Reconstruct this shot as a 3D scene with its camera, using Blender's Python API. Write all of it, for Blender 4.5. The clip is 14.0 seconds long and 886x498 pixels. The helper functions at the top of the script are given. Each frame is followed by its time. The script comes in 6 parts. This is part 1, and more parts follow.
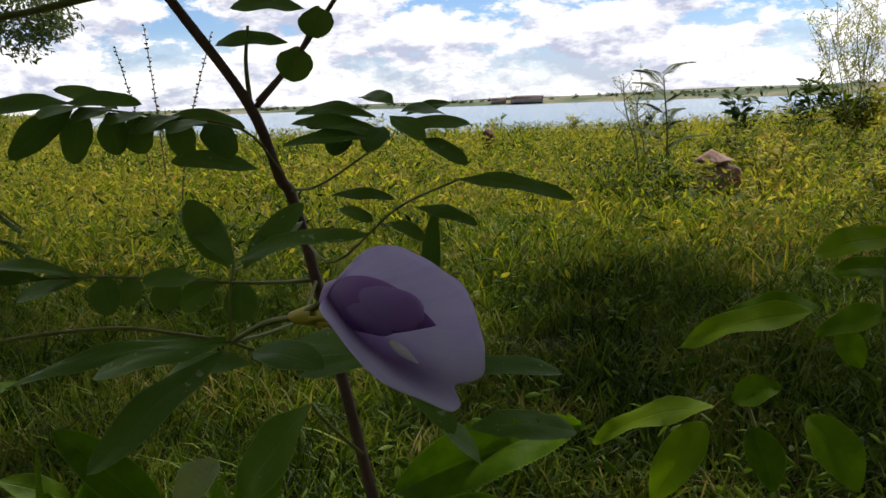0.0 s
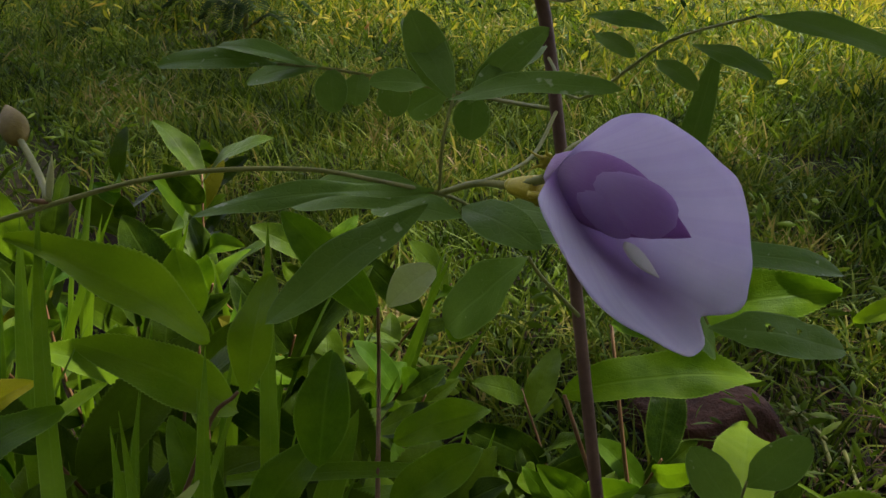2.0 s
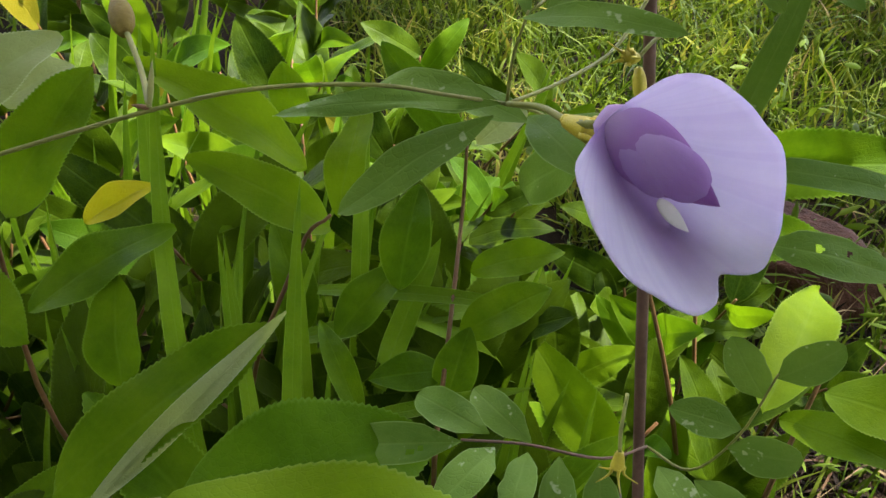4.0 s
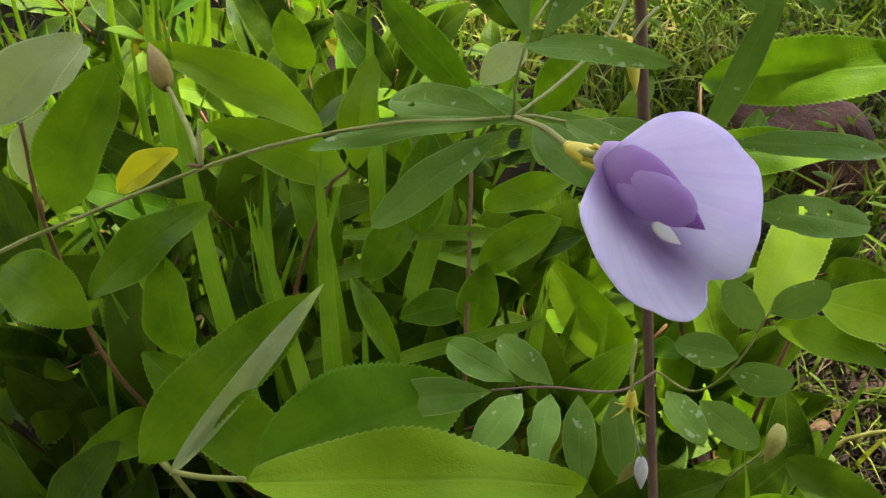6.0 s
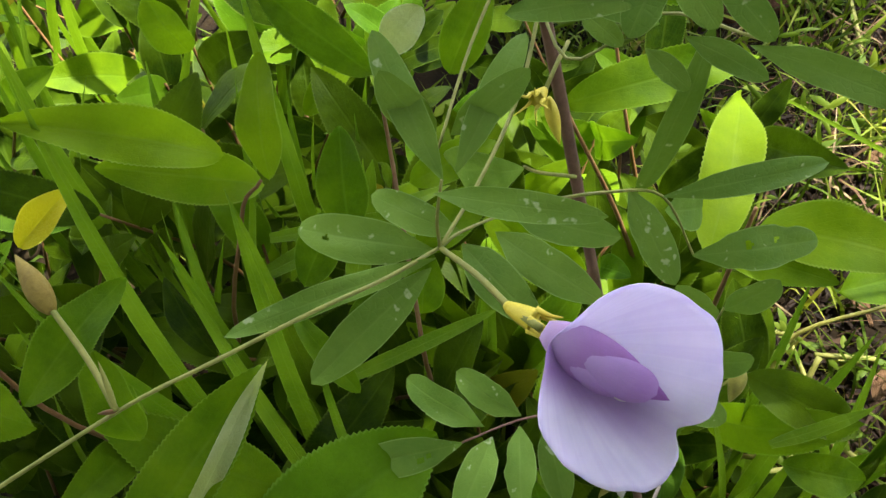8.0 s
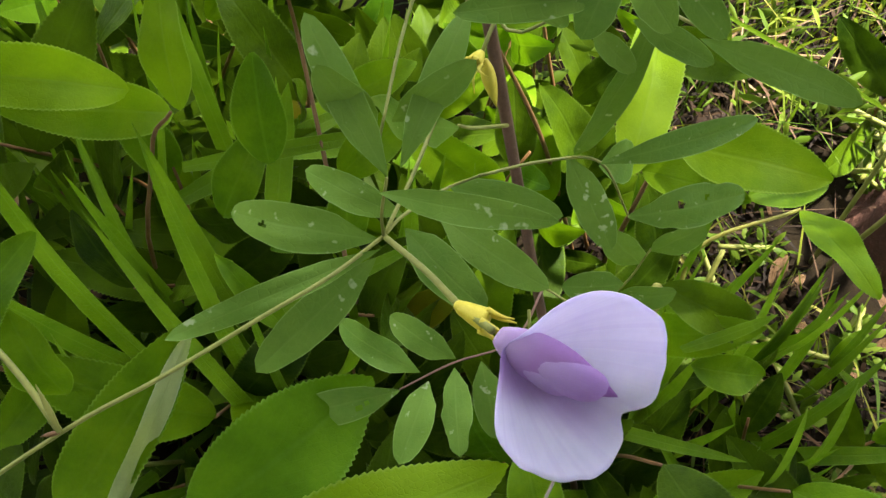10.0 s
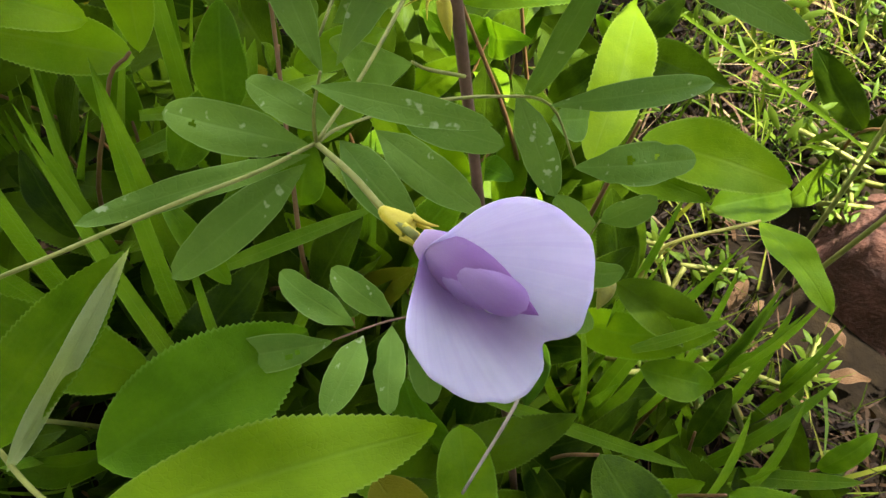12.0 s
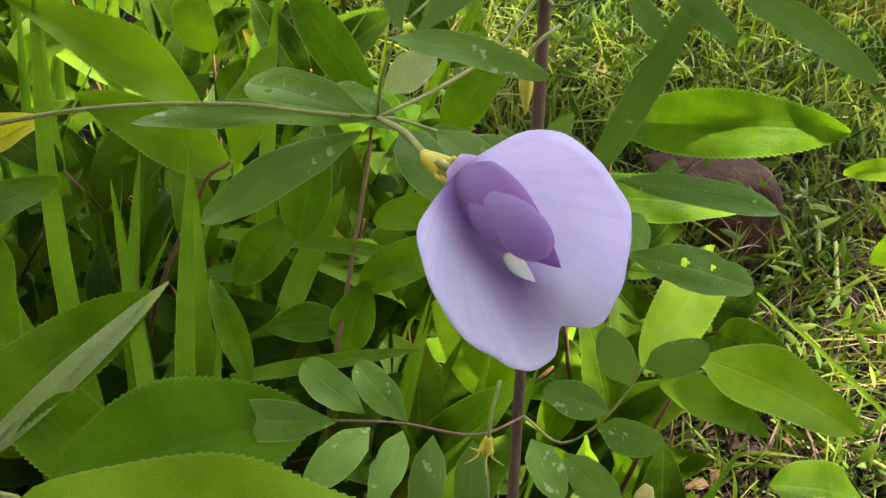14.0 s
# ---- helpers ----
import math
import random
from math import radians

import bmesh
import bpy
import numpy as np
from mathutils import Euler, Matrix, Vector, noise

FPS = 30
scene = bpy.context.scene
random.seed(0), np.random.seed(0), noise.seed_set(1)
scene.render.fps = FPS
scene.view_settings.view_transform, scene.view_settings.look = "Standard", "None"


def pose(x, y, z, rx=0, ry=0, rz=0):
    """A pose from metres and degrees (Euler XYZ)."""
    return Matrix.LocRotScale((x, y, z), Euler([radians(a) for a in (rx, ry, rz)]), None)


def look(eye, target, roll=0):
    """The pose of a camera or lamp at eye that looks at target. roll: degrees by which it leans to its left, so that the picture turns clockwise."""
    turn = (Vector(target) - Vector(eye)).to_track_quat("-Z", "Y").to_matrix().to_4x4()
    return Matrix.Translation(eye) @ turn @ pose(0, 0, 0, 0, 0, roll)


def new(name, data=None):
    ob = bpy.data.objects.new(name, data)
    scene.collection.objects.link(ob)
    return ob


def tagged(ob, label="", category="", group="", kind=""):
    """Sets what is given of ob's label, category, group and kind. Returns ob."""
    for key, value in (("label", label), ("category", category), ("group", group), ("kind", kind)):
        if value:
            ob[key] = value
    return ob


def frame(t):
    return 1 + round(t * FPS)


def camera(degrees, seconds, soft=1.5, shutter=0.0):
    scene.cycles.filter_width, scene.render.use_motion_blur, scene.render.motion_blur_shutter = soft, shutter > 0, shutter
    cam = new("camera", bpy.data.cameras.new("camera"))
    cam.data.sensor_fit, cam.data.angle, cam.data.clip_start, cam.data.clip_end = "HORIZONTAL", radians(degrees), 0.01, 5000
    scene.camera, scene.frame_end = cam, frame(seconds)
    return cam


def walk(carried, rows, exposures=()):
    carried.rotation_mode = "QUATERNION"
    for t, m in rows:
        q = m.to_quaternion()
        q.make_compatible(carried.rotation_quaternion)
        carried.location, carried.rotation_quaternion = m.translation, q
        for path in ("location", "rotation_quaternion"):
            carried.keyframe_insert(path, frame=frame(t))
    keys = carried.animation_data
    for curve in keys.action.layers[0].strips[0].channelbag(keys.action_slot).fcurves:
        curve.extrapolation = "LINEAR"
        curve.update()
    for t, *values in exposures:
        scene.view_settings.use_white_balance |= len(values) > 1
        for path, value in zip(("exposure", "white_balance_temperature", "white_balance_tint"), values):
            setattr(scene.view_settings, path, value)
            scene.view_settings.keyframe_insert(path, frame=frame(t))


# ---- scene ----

# camera and its path
cam = camera(55.2, 14.0, soft=1.5)
PATH = [
    (0, (0.0034, -0.1811, 0.5176), (-0.0012, 0.8048, 0.3503), -1.90),
    (0.5, (0.0070, -0.1704, 0.5180), (-0.0294, 0.8146, 0.3491), -1.59),
    (1, (0.0050, -0.1658, 0.5186), (-0.1478, 0.7984, 0.3017), -0.82),
    (1.5, (0.0030, -0.1531, 0.5195), (-0.2357, 0.7662, 0.2065), 0.46),
    (2, (0.0000, -0.1341, 0.5251), (-0.2726, 0.7332, 0.1085), 1.64),
    (2.5, (-0.0017, -0.1242, 0.5289), (-0.3104, 0.6867, 0.0317), 1.45),
    (3, (-0.0009, -0.1302, 0.5465), (-0.3433, 0.6318, -0.0031), 4.87),
    (3.5, (0.0107, -0.1219, 0.5501), (-0.3495, 0.5993, -0.0416), 3.93),
    (3.7, (0.0103, -0.1260, 0.5526), (-0.3335, 0.5831, -0.0630), 3.77),
    (5.8, (0.0014, -0.1337, 0.5936), (-0.3015, 0.4863, -0.1301), -1.53),
    (6, (0.0039, -0.1277, 0.5981), (-0.2909, 0.4678, -0.1492), -2.55),
    (6.5, (0.0044, -0.1055, 0.6059), (-0.2520, 0.4396, -0.1922), -4.54),
    (7, (-0.0046, -0.0857, 0.6198), (-0.2321, 0.4260, -0.2088), -7.12),
    (7.5, (-0.0116, -0.0690, 0.6275), (-0.2104, 0.4105, -0.2273), -7.62),
    (7.7, (-0.0145, -0.0642, 0.6303), (-0.2024, 0.4034, -0.2335), -8.56),
    (9.8, (-0.0272, -0.0369, 0.6281), (-0.1115, 0.3584, -0.2866), -3.59),
    (10, (-0.0309, -0.0341, 0.6391), (-0.0746, 0.3004, -0.3023), 1.16),
    (10.5, (-0.0299, -0.0340, 0.6446), (-0.0145, 0.2052, -0.3263), 10.99),
    (11, (-0.0346, -0.0352, 0.6452), (-0.0155, 0.1962, -0.3275), 11.73),
    (11.5, (-0.0264, -0.0406, 0.6313), (-0.0120, 0.2439, -0.3272), 11.79),
    (12, (-0.0168, -0.0527, 0.6244), (-0.0381, 0.3186, -0.3039), 10.02),
    (12.5, (-0.0068, -0.0745, 0.6131), (-0.0768, 0.4252, -0.2502), 12.12),
    (13, (0.0002, -0.0846, 0.6058), (-0.1171, 0.4772, -0.2131), 12.50),
    (13.5, (0.0102, -0.0965, 0.5915), (-0.1541, 0.5233, -0.1759), 12.20),
    (14, (0.0137, -0.1046, 0.5792), (-0.2070, 0.5451, -0.1483), 9.80),
]
EXPOSURES = [(0, 0.28, 6500, 11), (1.0, 0.27, 6450, 12), (1.5, 0.56, 6350, 17), (2.2, 1.70, 6300, 18), (3.0, 2.63, 6300, 18), (3.5, 2.63, 6350, 17), (6, 2.82, 6450, 14), (11.0, 3.0, 6500, 10), (14, 2.97, 6500, 13)]
walk(cam, [(t, look(eye, target, roll)) for t, eye, target, roll in PATH], EXPOSURES)

# ---------------------------------------------------------------- world and sun
SUN_DIR = Vector((-0.33, -0.45, -0.83)).normalized()      # the way the sunlight travels


def make_world():
    w = bpy.data.worlds.new("sky")
    scene.world = w
    w.use_nodes = True
    nt = w.node_tree
    nt.nodes.clear()
    N, LK = nt.nodes.new, nt.links.new
    out = N("ShaderNodeOutputWorld")
    bg = N("ShaderNodeBackground")
    sky = N("ShaderNodeTexSky")
    sky.sky_type = "NISHITA"
    sky.sun_disc = False
    sky.sun_elevation = math.asin(-SUN_DIR.z)
    sky.sun_rotation = math.atan2(-SUN_DIR.x, -SUN_DIR.y)
    sky.altitude, sky.dust_density, sky.ozone_density = 300, 0.2, 1.5
    tc = N("ShaderNodeTexCoord")
    sep = N("ShaderNodeSeparateXYZ")
    LK(tc.outputs["Generated"], sep.inputs[0])
    flat = N("ShaderNodeMapping")
    flat.inputs["Scale"].default_value = (1.0, 1.0, 2.3)
    flat.inputs["Location"].default_value = (0.37, 0.0, 0.1)
    LK(tc.outputs["Generated"], flat.inputs[0])
    big = N("ShaderNodeTexNoise")
    big.inputs["Scale"].default_value = 7.5
    big.inputs["Detail"].default_value = 10
    big.inputs["Roughness"].default_value = 0.63
    LK(flat.outputs[0], big.inputs["Vector"])
    cover = N("ShaderNodeValToRGB")
    cover.color_ramp.elements[0].position = 0.42
    cover.color_ramp.elements[1].position = 0.475
    LK(big.outputs["Fac"], cover.inputs[0])
    above = N("ShaderNodeVectorMath")
    above.operation = "ADD"
    above.inputs[1].default_value = (0.01, 0.0, 0.04)
    LK(flat.outputs[0], above.inputs[0])
    over = N("ShaderNodeTexNoise")
    over.inputs["Scale"].default_value = 7.5
    over.inputs["Detail"].default_value = 10
    over.inputs["Roughness"].default_value = 0.63
    LK(above.outputs[0], over.inputs["Vector"])
    rim = N("ShaderNodeMath")
    rim.operation = "SUBTRACT"
    LK(big.outputs["Fac"], rim.inputs[0])
    LK(over.outputs["Fac"], rim.inputs[1])
    lift = N("ShaderNodeMapRange")
    lift.inputs[1].default_value, lift.inputs[2].default_value = -0.09, 0.03
    LK(rim.outputs[0], lift.inputs[0])
    tint = N("ShaderNodeValToRGB")
    tint.color_ramp.elements[0].position, tint.color_ramp.elements[0].color = 0.0, (11.0, 11.6, 14.6, 1)
    tint.color_ramp.elements[1].position, tint.color_ramp.elements[1].color = 1.0, (22.0, 22.0, 22.2, 1)
    LK(lift.outputs[0], tint.inputs[0])
    mix = N("ShaderNodeMixRGB")
    haze = N("ShaderNodeMapRange")
    haze.inputs[1].default_value, haze.inputs[2].default_value = 0.09, 0.0
    LK(sep.outputs["Z"], haze.inputs[0])
    both = N("ShaderNodeMath")
    both.operation = "MAXIMUM"
    LK(cover.outputs[0], both.inputs[0])
    LK(haze.outputs[0], both.inputs[1])
    LK(both.outputs[0], mix.inputs[0])
    blue = N("ShaderNodeVectorMath")
    blue.operation = "MULTIPLY"
    blue.inputs[1].default_value = (1.45, 1.72, 2.20)
    LK(sky.outputs[0], blue.inputs[0])
    LK(blue.outputs[0], mix.inputs[1])
    LK(tint.outputs[0], mix.inputs[2])
    LK(mix.outputs[0], bg.inputs[0])
    bg.inputs[1].default_value = 0.043
    LK(bg.outputs[0], out.inputs[0])


make_world()
sun_data = bpy.data.lights.new("sun", "SUN")
sun_data.energy, sun_data.angle, sun_data.color = 5.0, radians(2.5), (1.0, 0.93, 0.80)
sun = new("sun", sun_data)
sun.matrix_world = Matrix.Translation((0, 0, 30)) @ SUN_DIR.to_track_quat("-Z", "Y").to_matrix().to_4x4()


# ---------------------------------------------------------------- materials
def nodes_of(name):
    m = bpy.data.materials.new(name)
    m.use_nodes = True
    nt = m.node_tree
    nt.nodes.clear()
    return m, nt, nt.nodes.new, nt.links.new


def ramp(nt, stops):
    r = nt.nodes.new("ShaderNodeValToRGB")
    e = r.color_ramp.elements
    while len(e) < len(stops):
        e.new(0.5)
    for i, (p, c) in enumerate(stops):
        e[i].position, e[i].color = p, (*c, 1)
    return r


def noise_tex(nt, scale, detail=4, vec=None, rough=0.55):
    n = nt.nodes.new("ShaderNodeTexNoise")
    n.inputs["Scale"].default_value, n.inputs["Detail"].default_value, n.inputs["Roughness"].default_value = scale, detail, rough
    if vec is not None:
        nt.links.new(vec, n.inputs["Vector"])
    return n


def math_node(nt, op, a, b=None, c=None):
    n = nt.nodes.new("ShaderNodeMath")
    n.operation = op
    for i, v in enumerate((a, b, c)):
        if v is None:
            continue
        if isinstance(v, (int, float)):
            n.inputs[i].default_value = v
        else:
            nt.links.new(v, n.inputs[i])
    return n.outputs[0]


def mix_col(nt, fac, a, b, mode="MIX"):
    n = nt.nodes.new("ShaderNodeMixRGB")
    n.blend_type = mode
    for i, v in enumerate((fac, a, b)):
        if isinstance(v, (int, float)):
            n.inputs[i].default_value = v
        elif isinstance(v, tuple):
            n.inputs[i].default_value = (*v, 1)
        else:
            nt.links.new(v, n.inputs[i])
    return n.outputs[0]


def leaf_shader(nt, colour, through_col, share, rough, bump=None, gloss=0.10):
    N, LK = nt.nodes.new, nt.links.new
    out, mixer = N("ShaderNodeOutputMaterial"), N("ShaderNodeMixShader")
    p, t = N("ShaderNodeBsdfPrincipled"), N("ShaderNodeBsdfTranslucent")
    p.inputs["Roughness"].default_value = rough
    p.inputs["Specular IOR Level"].default_value = gloss
    LK(colour, p.inputs["Base Color"])
    LK(through_col, t.inputs["Color"])
    if bump is not None:
        LK(bump, p.inputs["Normal"])
        LK(bump, t.inputs["Normal"])
    mixer.inputs[0].default_value = share
    LK(p.outputs[0], mixer.inputs[1])
    LK(t.outputs[0], mixer.inputs[2])
    LK(mixer.outputs[0], out.inputs[0])


def leaf_material(name, dark, light, vein, veins=9, slope=0.35, share=0.4, rough=0.42, spots=0.0, vein_mix=0.35, bump=0.5, gloss=0.12):
    """A leaf whose UV runs from base to tip (u) and from edge to edge (v)."""
    m, nt, N, LK = nodes_of(name)
    uv = N("ShaderNodeUVMap")
    sep = N("ShaderNodeSeparateXYZ")
    LK(uv.outputs[0], sep.inputs[0])
    side = math_node(nt, "ABSOLUTE", math_node(nt, "SUBTRACT", sep.outputs[1], 0.5))
    lateral = math_node(nt, "FRACT", math_node(nt, "SUBTRACT", math_node(nt, "MULTIPLY", sep.outputs[0], float(veins)),
                                               math_node(nt, "MULTIPLY", side, veins * slope * 2)))
    dist = math_node(nt, "ABSOLUTE", math_node(nt, "SUBTRACT", lateral, 0.5))
    fine = N("ShaderNodeMapRange")
    fine.inputs[1].default_value, fine.inputs[2].default_value = 0.07, 0.0
    LK(dist, fine.inputs[0])
    mid = N("ShaderNodeMapRange")
    mid.inputs[1].default_value, mid.inputs[2].default_value = 0.045, 0.01
    LK(side, mid.inputs[0])
    info = N("ShaderNodeObjectInfo")
    tc = N("ShaderNodeTexCoord")
    mesh = N("ShaderNodeTexVoronoi")
    mesh.feature = "DISTANCE_TO_EDGE"
    mesh.inputs["Scale"].default_value = 420.0
    LK(tc.outputs["Object"], mesh.inputs["Vector"])
    net = N("ShaderNodeMapRange")
    net.inputs[1].default_value, net.inputs[2].default_value = 0.10, 0.0
    LK(mesh.outputs["Distance"], net.inputs[0])
    lines = math_node(nt, "MAXIMUM", math_node(nt, "MAXIMUM", math_node(nt, "MULTIPLY", fine.outputs[0], 0.55), mid.outputs[0]), math_node(nt, "MULTIPLY", net.outputs[0], 0.30))
    shift = N("ShaderNodeVectorMath")
    shift.operation = "ADD"
    LK(tc.outputs["Object"], shift.inputs[0])
    LK(info.outputs["Random"], shift.inputs[1])
    blotch = noise_tex(nt, 45, 4, shift.outputs[0])
    grain = noise_tex(nt, 700, 3, shift.outputs[0])
    tone = math_node(nt, "ADD", math_node(nt, "MULTIPLY", info.outputs["Random"], 0.5), math_node(nt, "MULTIPLY", math_node(nt, "SUBTRACT", blotch.outputs["Fac"], 0.31), 1.30))
    base = ramp(nt, [(0.15, dark), (0.85, light)])
    LK(tone, base.inputs[0])
    col = mix_col(nt, math_node(nt, "MULTIPLY", lines, vein_mix), base.outputs[0], vein)
    col = mix_col(nt, math_node(nt, "MULTIPLY", grain.outputs["Fac"], 0.25), col, (dark[0] * 0.6, dark[1] * 0.6, dark[2] * 0.6))
    if spots:
        speck = noise_tex(nt, 330, 2, shift.outputs[0])
        patch = noise_tex(nt, 60, 2, shift.outputs[0])
        mask = ramp(nt, [(0.70, (0, 0, 0)), (0.78, (1, 1, 1))])
        LK(math_node(nt, "MULTIPLY", speck.outputs["Fac"], math_node(nt, "ADD", patch.outputs["Fac"], 0.5)), mask.inputs[0])
        col = mix_col(nt, math_node(nt, "MULTIPLY", mask.outputs[0], spots), col, (0.42, 0.47, 0.30))
    edge = N("ShaderNodeMapRange")
    edge.inputs[1].default_value, edge.inputs[2].default_value = 0.465, 0.495
    LK(side, edge.inputs[0])
    col = mix_col(nt, math_node(nt, "MULTIPLY", edge.outputs[0], 0.70), col, (vein[0] * 1.25, vein[1] * 1.2, vein[2] * 1.6))
    hgt = math_node(nt, "ADD", math_node(nt, "MULTIPLY", lines, -1.0), math_node(nt, "MULTIPLY", grain.outputs["Fac"], 0.25))
    b = N("ShaderNodeBump")
    b.inputs["Strength"].default_value, b.inputs["Distance"].default_value = bump, 0.0012
    LK(hgt, b.inputs["Height"])
    thru = mix_col(nt, 1.0, col, (1.10, 1.15, 0.50), "MULTIPLY")
    leaf_shader(nt, col, thru, share, rough, b.outputs[0], gloss)
    return m


def island_material(name, stops, share=0.35, rough=0.55, scale=30.0, patchy=1.0):
    """Many small blades or leaves in one mesh, each of its own tone."""
    m, nt, N, LK = nodes_of(name)
    geo, tc = N("ShaderNodeNewGeometry"), N("ShaderNodeTexCoord")
    patch = noise_tex(nt, scale, 3, tc.outputs["Object"])
    tone = math_node(nt, "ADD", math_node(nt, "MULTIPLY", geo.outputs["Random Per Island"], 0.6), math_node(nt, "MULTIPLY", math_node(nt, "SUBTRACT", patch.outputs["Fac"], 0.5 - 0.2 / patchy), patchy))
    r = ramp(nt, stops)
    LK(tone, r.inputs[0])
    thru = mix_col(nt, 1.0, r.outputs[0], (1.2, 1.25, 0.6), "MULTIPLY")
    leaf_shader(nt, r.outputs[0], thru, share, rough)
    return m


def surface_material(name, stops, scale, rough=0.8, fine=6.0, bump=0.4, dist=0.002, spec=0.3):
    m, nt, N, LK = nodes_of(name)
    tc = N("ShaderNodeTexCoord")
    a, f = noise_tex(nt, scale, 6, tc.outputs["Object"]), noise_tex(nt, scale * fine, 5, tc.outputs["Object"], 0.65)
    tone = math_node(nt, "ADD", math_node(nt, "MULTIPLY", a.outputs["Fac"], 0.6), math_node(nt, "MULTIPLY", f.outputs["Fac"], 0.4))
    r = ramp(nt, stops)
    LK(tone, r.inputs[0])
    p, out, b = N("ShaderNodeBsdfPrincipled"), N("ShaderNodeOutputMaterial"), N("ShaderNodeBump")
    p.inputs["Roughness"].default_value, p.inputs["Specular IOR Level"].default_value = rough, spec
    b.inputs["Strength"].default_value, b.inputs["Distance"].default_value = bump, dist
    LK(f.outputs["Fac"], b.inputs["Height"])
    LK(b.outputs[0], p.inputs["Normal"])
    LK(r.outputs[0], p.inputs["Base Color"])
    LK(p.outputs[0], out.inputs[0])
    return m


def petal_material(name, inner, outer, throat, share=0.35):
    """u runs from the claw to the rim, v round the petal."""
    m, nt, N, LK = nodes_of(name)
    uv, tc = N("ShaderNodeUVMap"), N("ShaderNodeTexCoord")
    sep = N("ShaderNodeSeparateXYZ")
    LK(uv.outputs[0], sep.inputs[0])
    r = ramp(nt, [(0.0, throat), (0.30, inner), (0.8, outer), (1.0, outer)])
    LK(sep.outputs[0], r.inputs[0])
    cells = noise_tex(nt, 160, 4, tc.outputs["Object"])
    grain = noise_tex(nt, 2600, 2, tc.outputs["Object"])
    stretch = N("ShaderNodeMapping")
    stretch.inputs["Scale"].default_value = (2.0, 60.0, 1.0)
    LK(uv.outputs[0], stretch.inputs[0])
    rays = noise_tex(nt, 3.0, 3, stretch.outputs[0])
    col = mix_col(nt, math_node(nt, "MULTIPLY", math_node(nt, "SUBTRACT", rays.outputs["Fac"], 0.35), 0.9), r.outputs[0], inner)
    col = mix_col(nt, math_node(nt, "MULTIPLY", cells.outputs["Fac"], 0.14), col, (0.75, 0.72, 0.90))
    b = N("ShaderNodeBump")
    b.inputs["Strength"].default_value, b.inputs["Distance"].default_value = 0.35, 0.0003
    LK(math_node(nt, "ADD", rays.outputs["Fac"], math_node(nt, "MULTIPLY", grain.outputs["Fac"], 0.3)), b.inputs["Height"])
    leaf_shader(nt, col, col, share, 0.6, b.outputs[0], 0.2)
    return m


M_PEA = leaf_material("pea_leaf", (0.084, 0.163, 0.021), (0.146, 0.245, 0.034), (0.18, 0.28, 0.060), 7, 0.45, 0.14, 0.50, 0.50, 0.22, 0.16, 0.07)
M_SHRUB = leaf_material("shrub_leaf", (0.050, 0.115, 0.0025), (0.145, 0.250, 0.0042), (0.130, 0.235, 0.020), 9, 0.55, 0.40, 0.50, 0.0, 0.26, 0.22, 0.06)
# Dark copy of the shrub leaf, with the shade of low leaves in its colour.
M_SHADELEAF = leaf_material("shaded_leaf", (0.011, 0.028, 0.0010), (0.064, 0.116, 0.0024), (0.075, 0.125, 0.012), 9, 0.55, 0.22, 0.43, 0.0, 0.24, 0.24, 0.06)
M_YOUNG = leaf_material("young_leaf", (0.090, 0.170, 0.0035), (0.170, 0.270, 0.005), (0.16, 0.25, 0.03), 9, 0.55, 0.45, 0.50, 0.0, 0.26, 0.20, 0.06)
M_GREEN = leaf_material("green_leaf", (0.034, 0.092, 0.0028), (0.092, 0.190, 0.0050), (0.100, 0.200, 0.020), 9, 0.55, 0.32, 0.50, 0.0, 0.26, 0.22, 0.05)
M_PALE = leaf_material("leaf_underside", (0.25, 0.30, 0.11), (0.34, 0.40, 0.16), (0.38, 0.44, 0.20), 11, 0.42, 0.35, 0.6, 0.0, 0.15, 0.3)
M_YELLOW = leaf_material("yellow_leaf", (0.52, 0.47, 0.010), (0.64, 0.58, 0.014), (0.64, 0.58, 0.060), 9, 0.4, 0.45, 0.5, 0.0, 0.3, 0.5)
M_BROWNLEAF = leaf_material("ageing_leaf", (0.095, 0.115, 0.006), (0.160, 0.140, 0.008), (0.180, 0.165, 0.020), 10, 0.4, 0.4, 0.55, 0.0, 0.3, 0.4, 0.05)
M_DRY = leaf_material("dry_leaf", (0.081, 0.043, 0.020), (0.174, 0.104, 0.052), (0.186, 0.128, 0.070), 8, 0.4, 0.2, 0.7, 0.0, 0.35, 0.9)
M_BLADE = leaf_material("grass_blade", (0.072, 0.150, 0.0065), (0.142, 0.245, 0.0095), (0.17, 0.28, 0.04), 2, 0.0, 0.42, 0.38, 0.0, 0.3, 0.3)
M_GRASS = island_material("grass", [(0.12, (0.008, 0.020, 0.002)), (0.38, (0.092, 0.140, 0.0085)), (0.6, (0.235, 0.240, 0.016)), (0.85, (0.330, 0.280, 0.032)), (1.0, (0.300, 0.190, 0.070))], 0.48, 0.6, 1.6, 1.7)
# Near turf is darker than the meadow; part of its shade is this colour.
M_LAWN = island_material("short_grass_shaded", [(0.0, (0.006, 0.014, 0.0016)), (0.38, (0.045, 0.082, 0.0060)), (0.68, (0.125, 0.172, 0.018)), (0.80, (0.185, 0.205, 0.024)), (0.92, (0.26, 0.205, 0.075)), (1.0, (0.32, 0.25, 0.13))], 0.35, 0.6, 5.0, 1.7)
M_STRAW = island_material("straw", [(0.0, (0.028, 0.014, 0.007)), (0.45, (0.080, 0.045, 0.022)), (0.75, (0.170, 0.120, 0.060)), (1.0, (0.330, 0.260, 0.150))], 0.15, 0.6, 20.0)
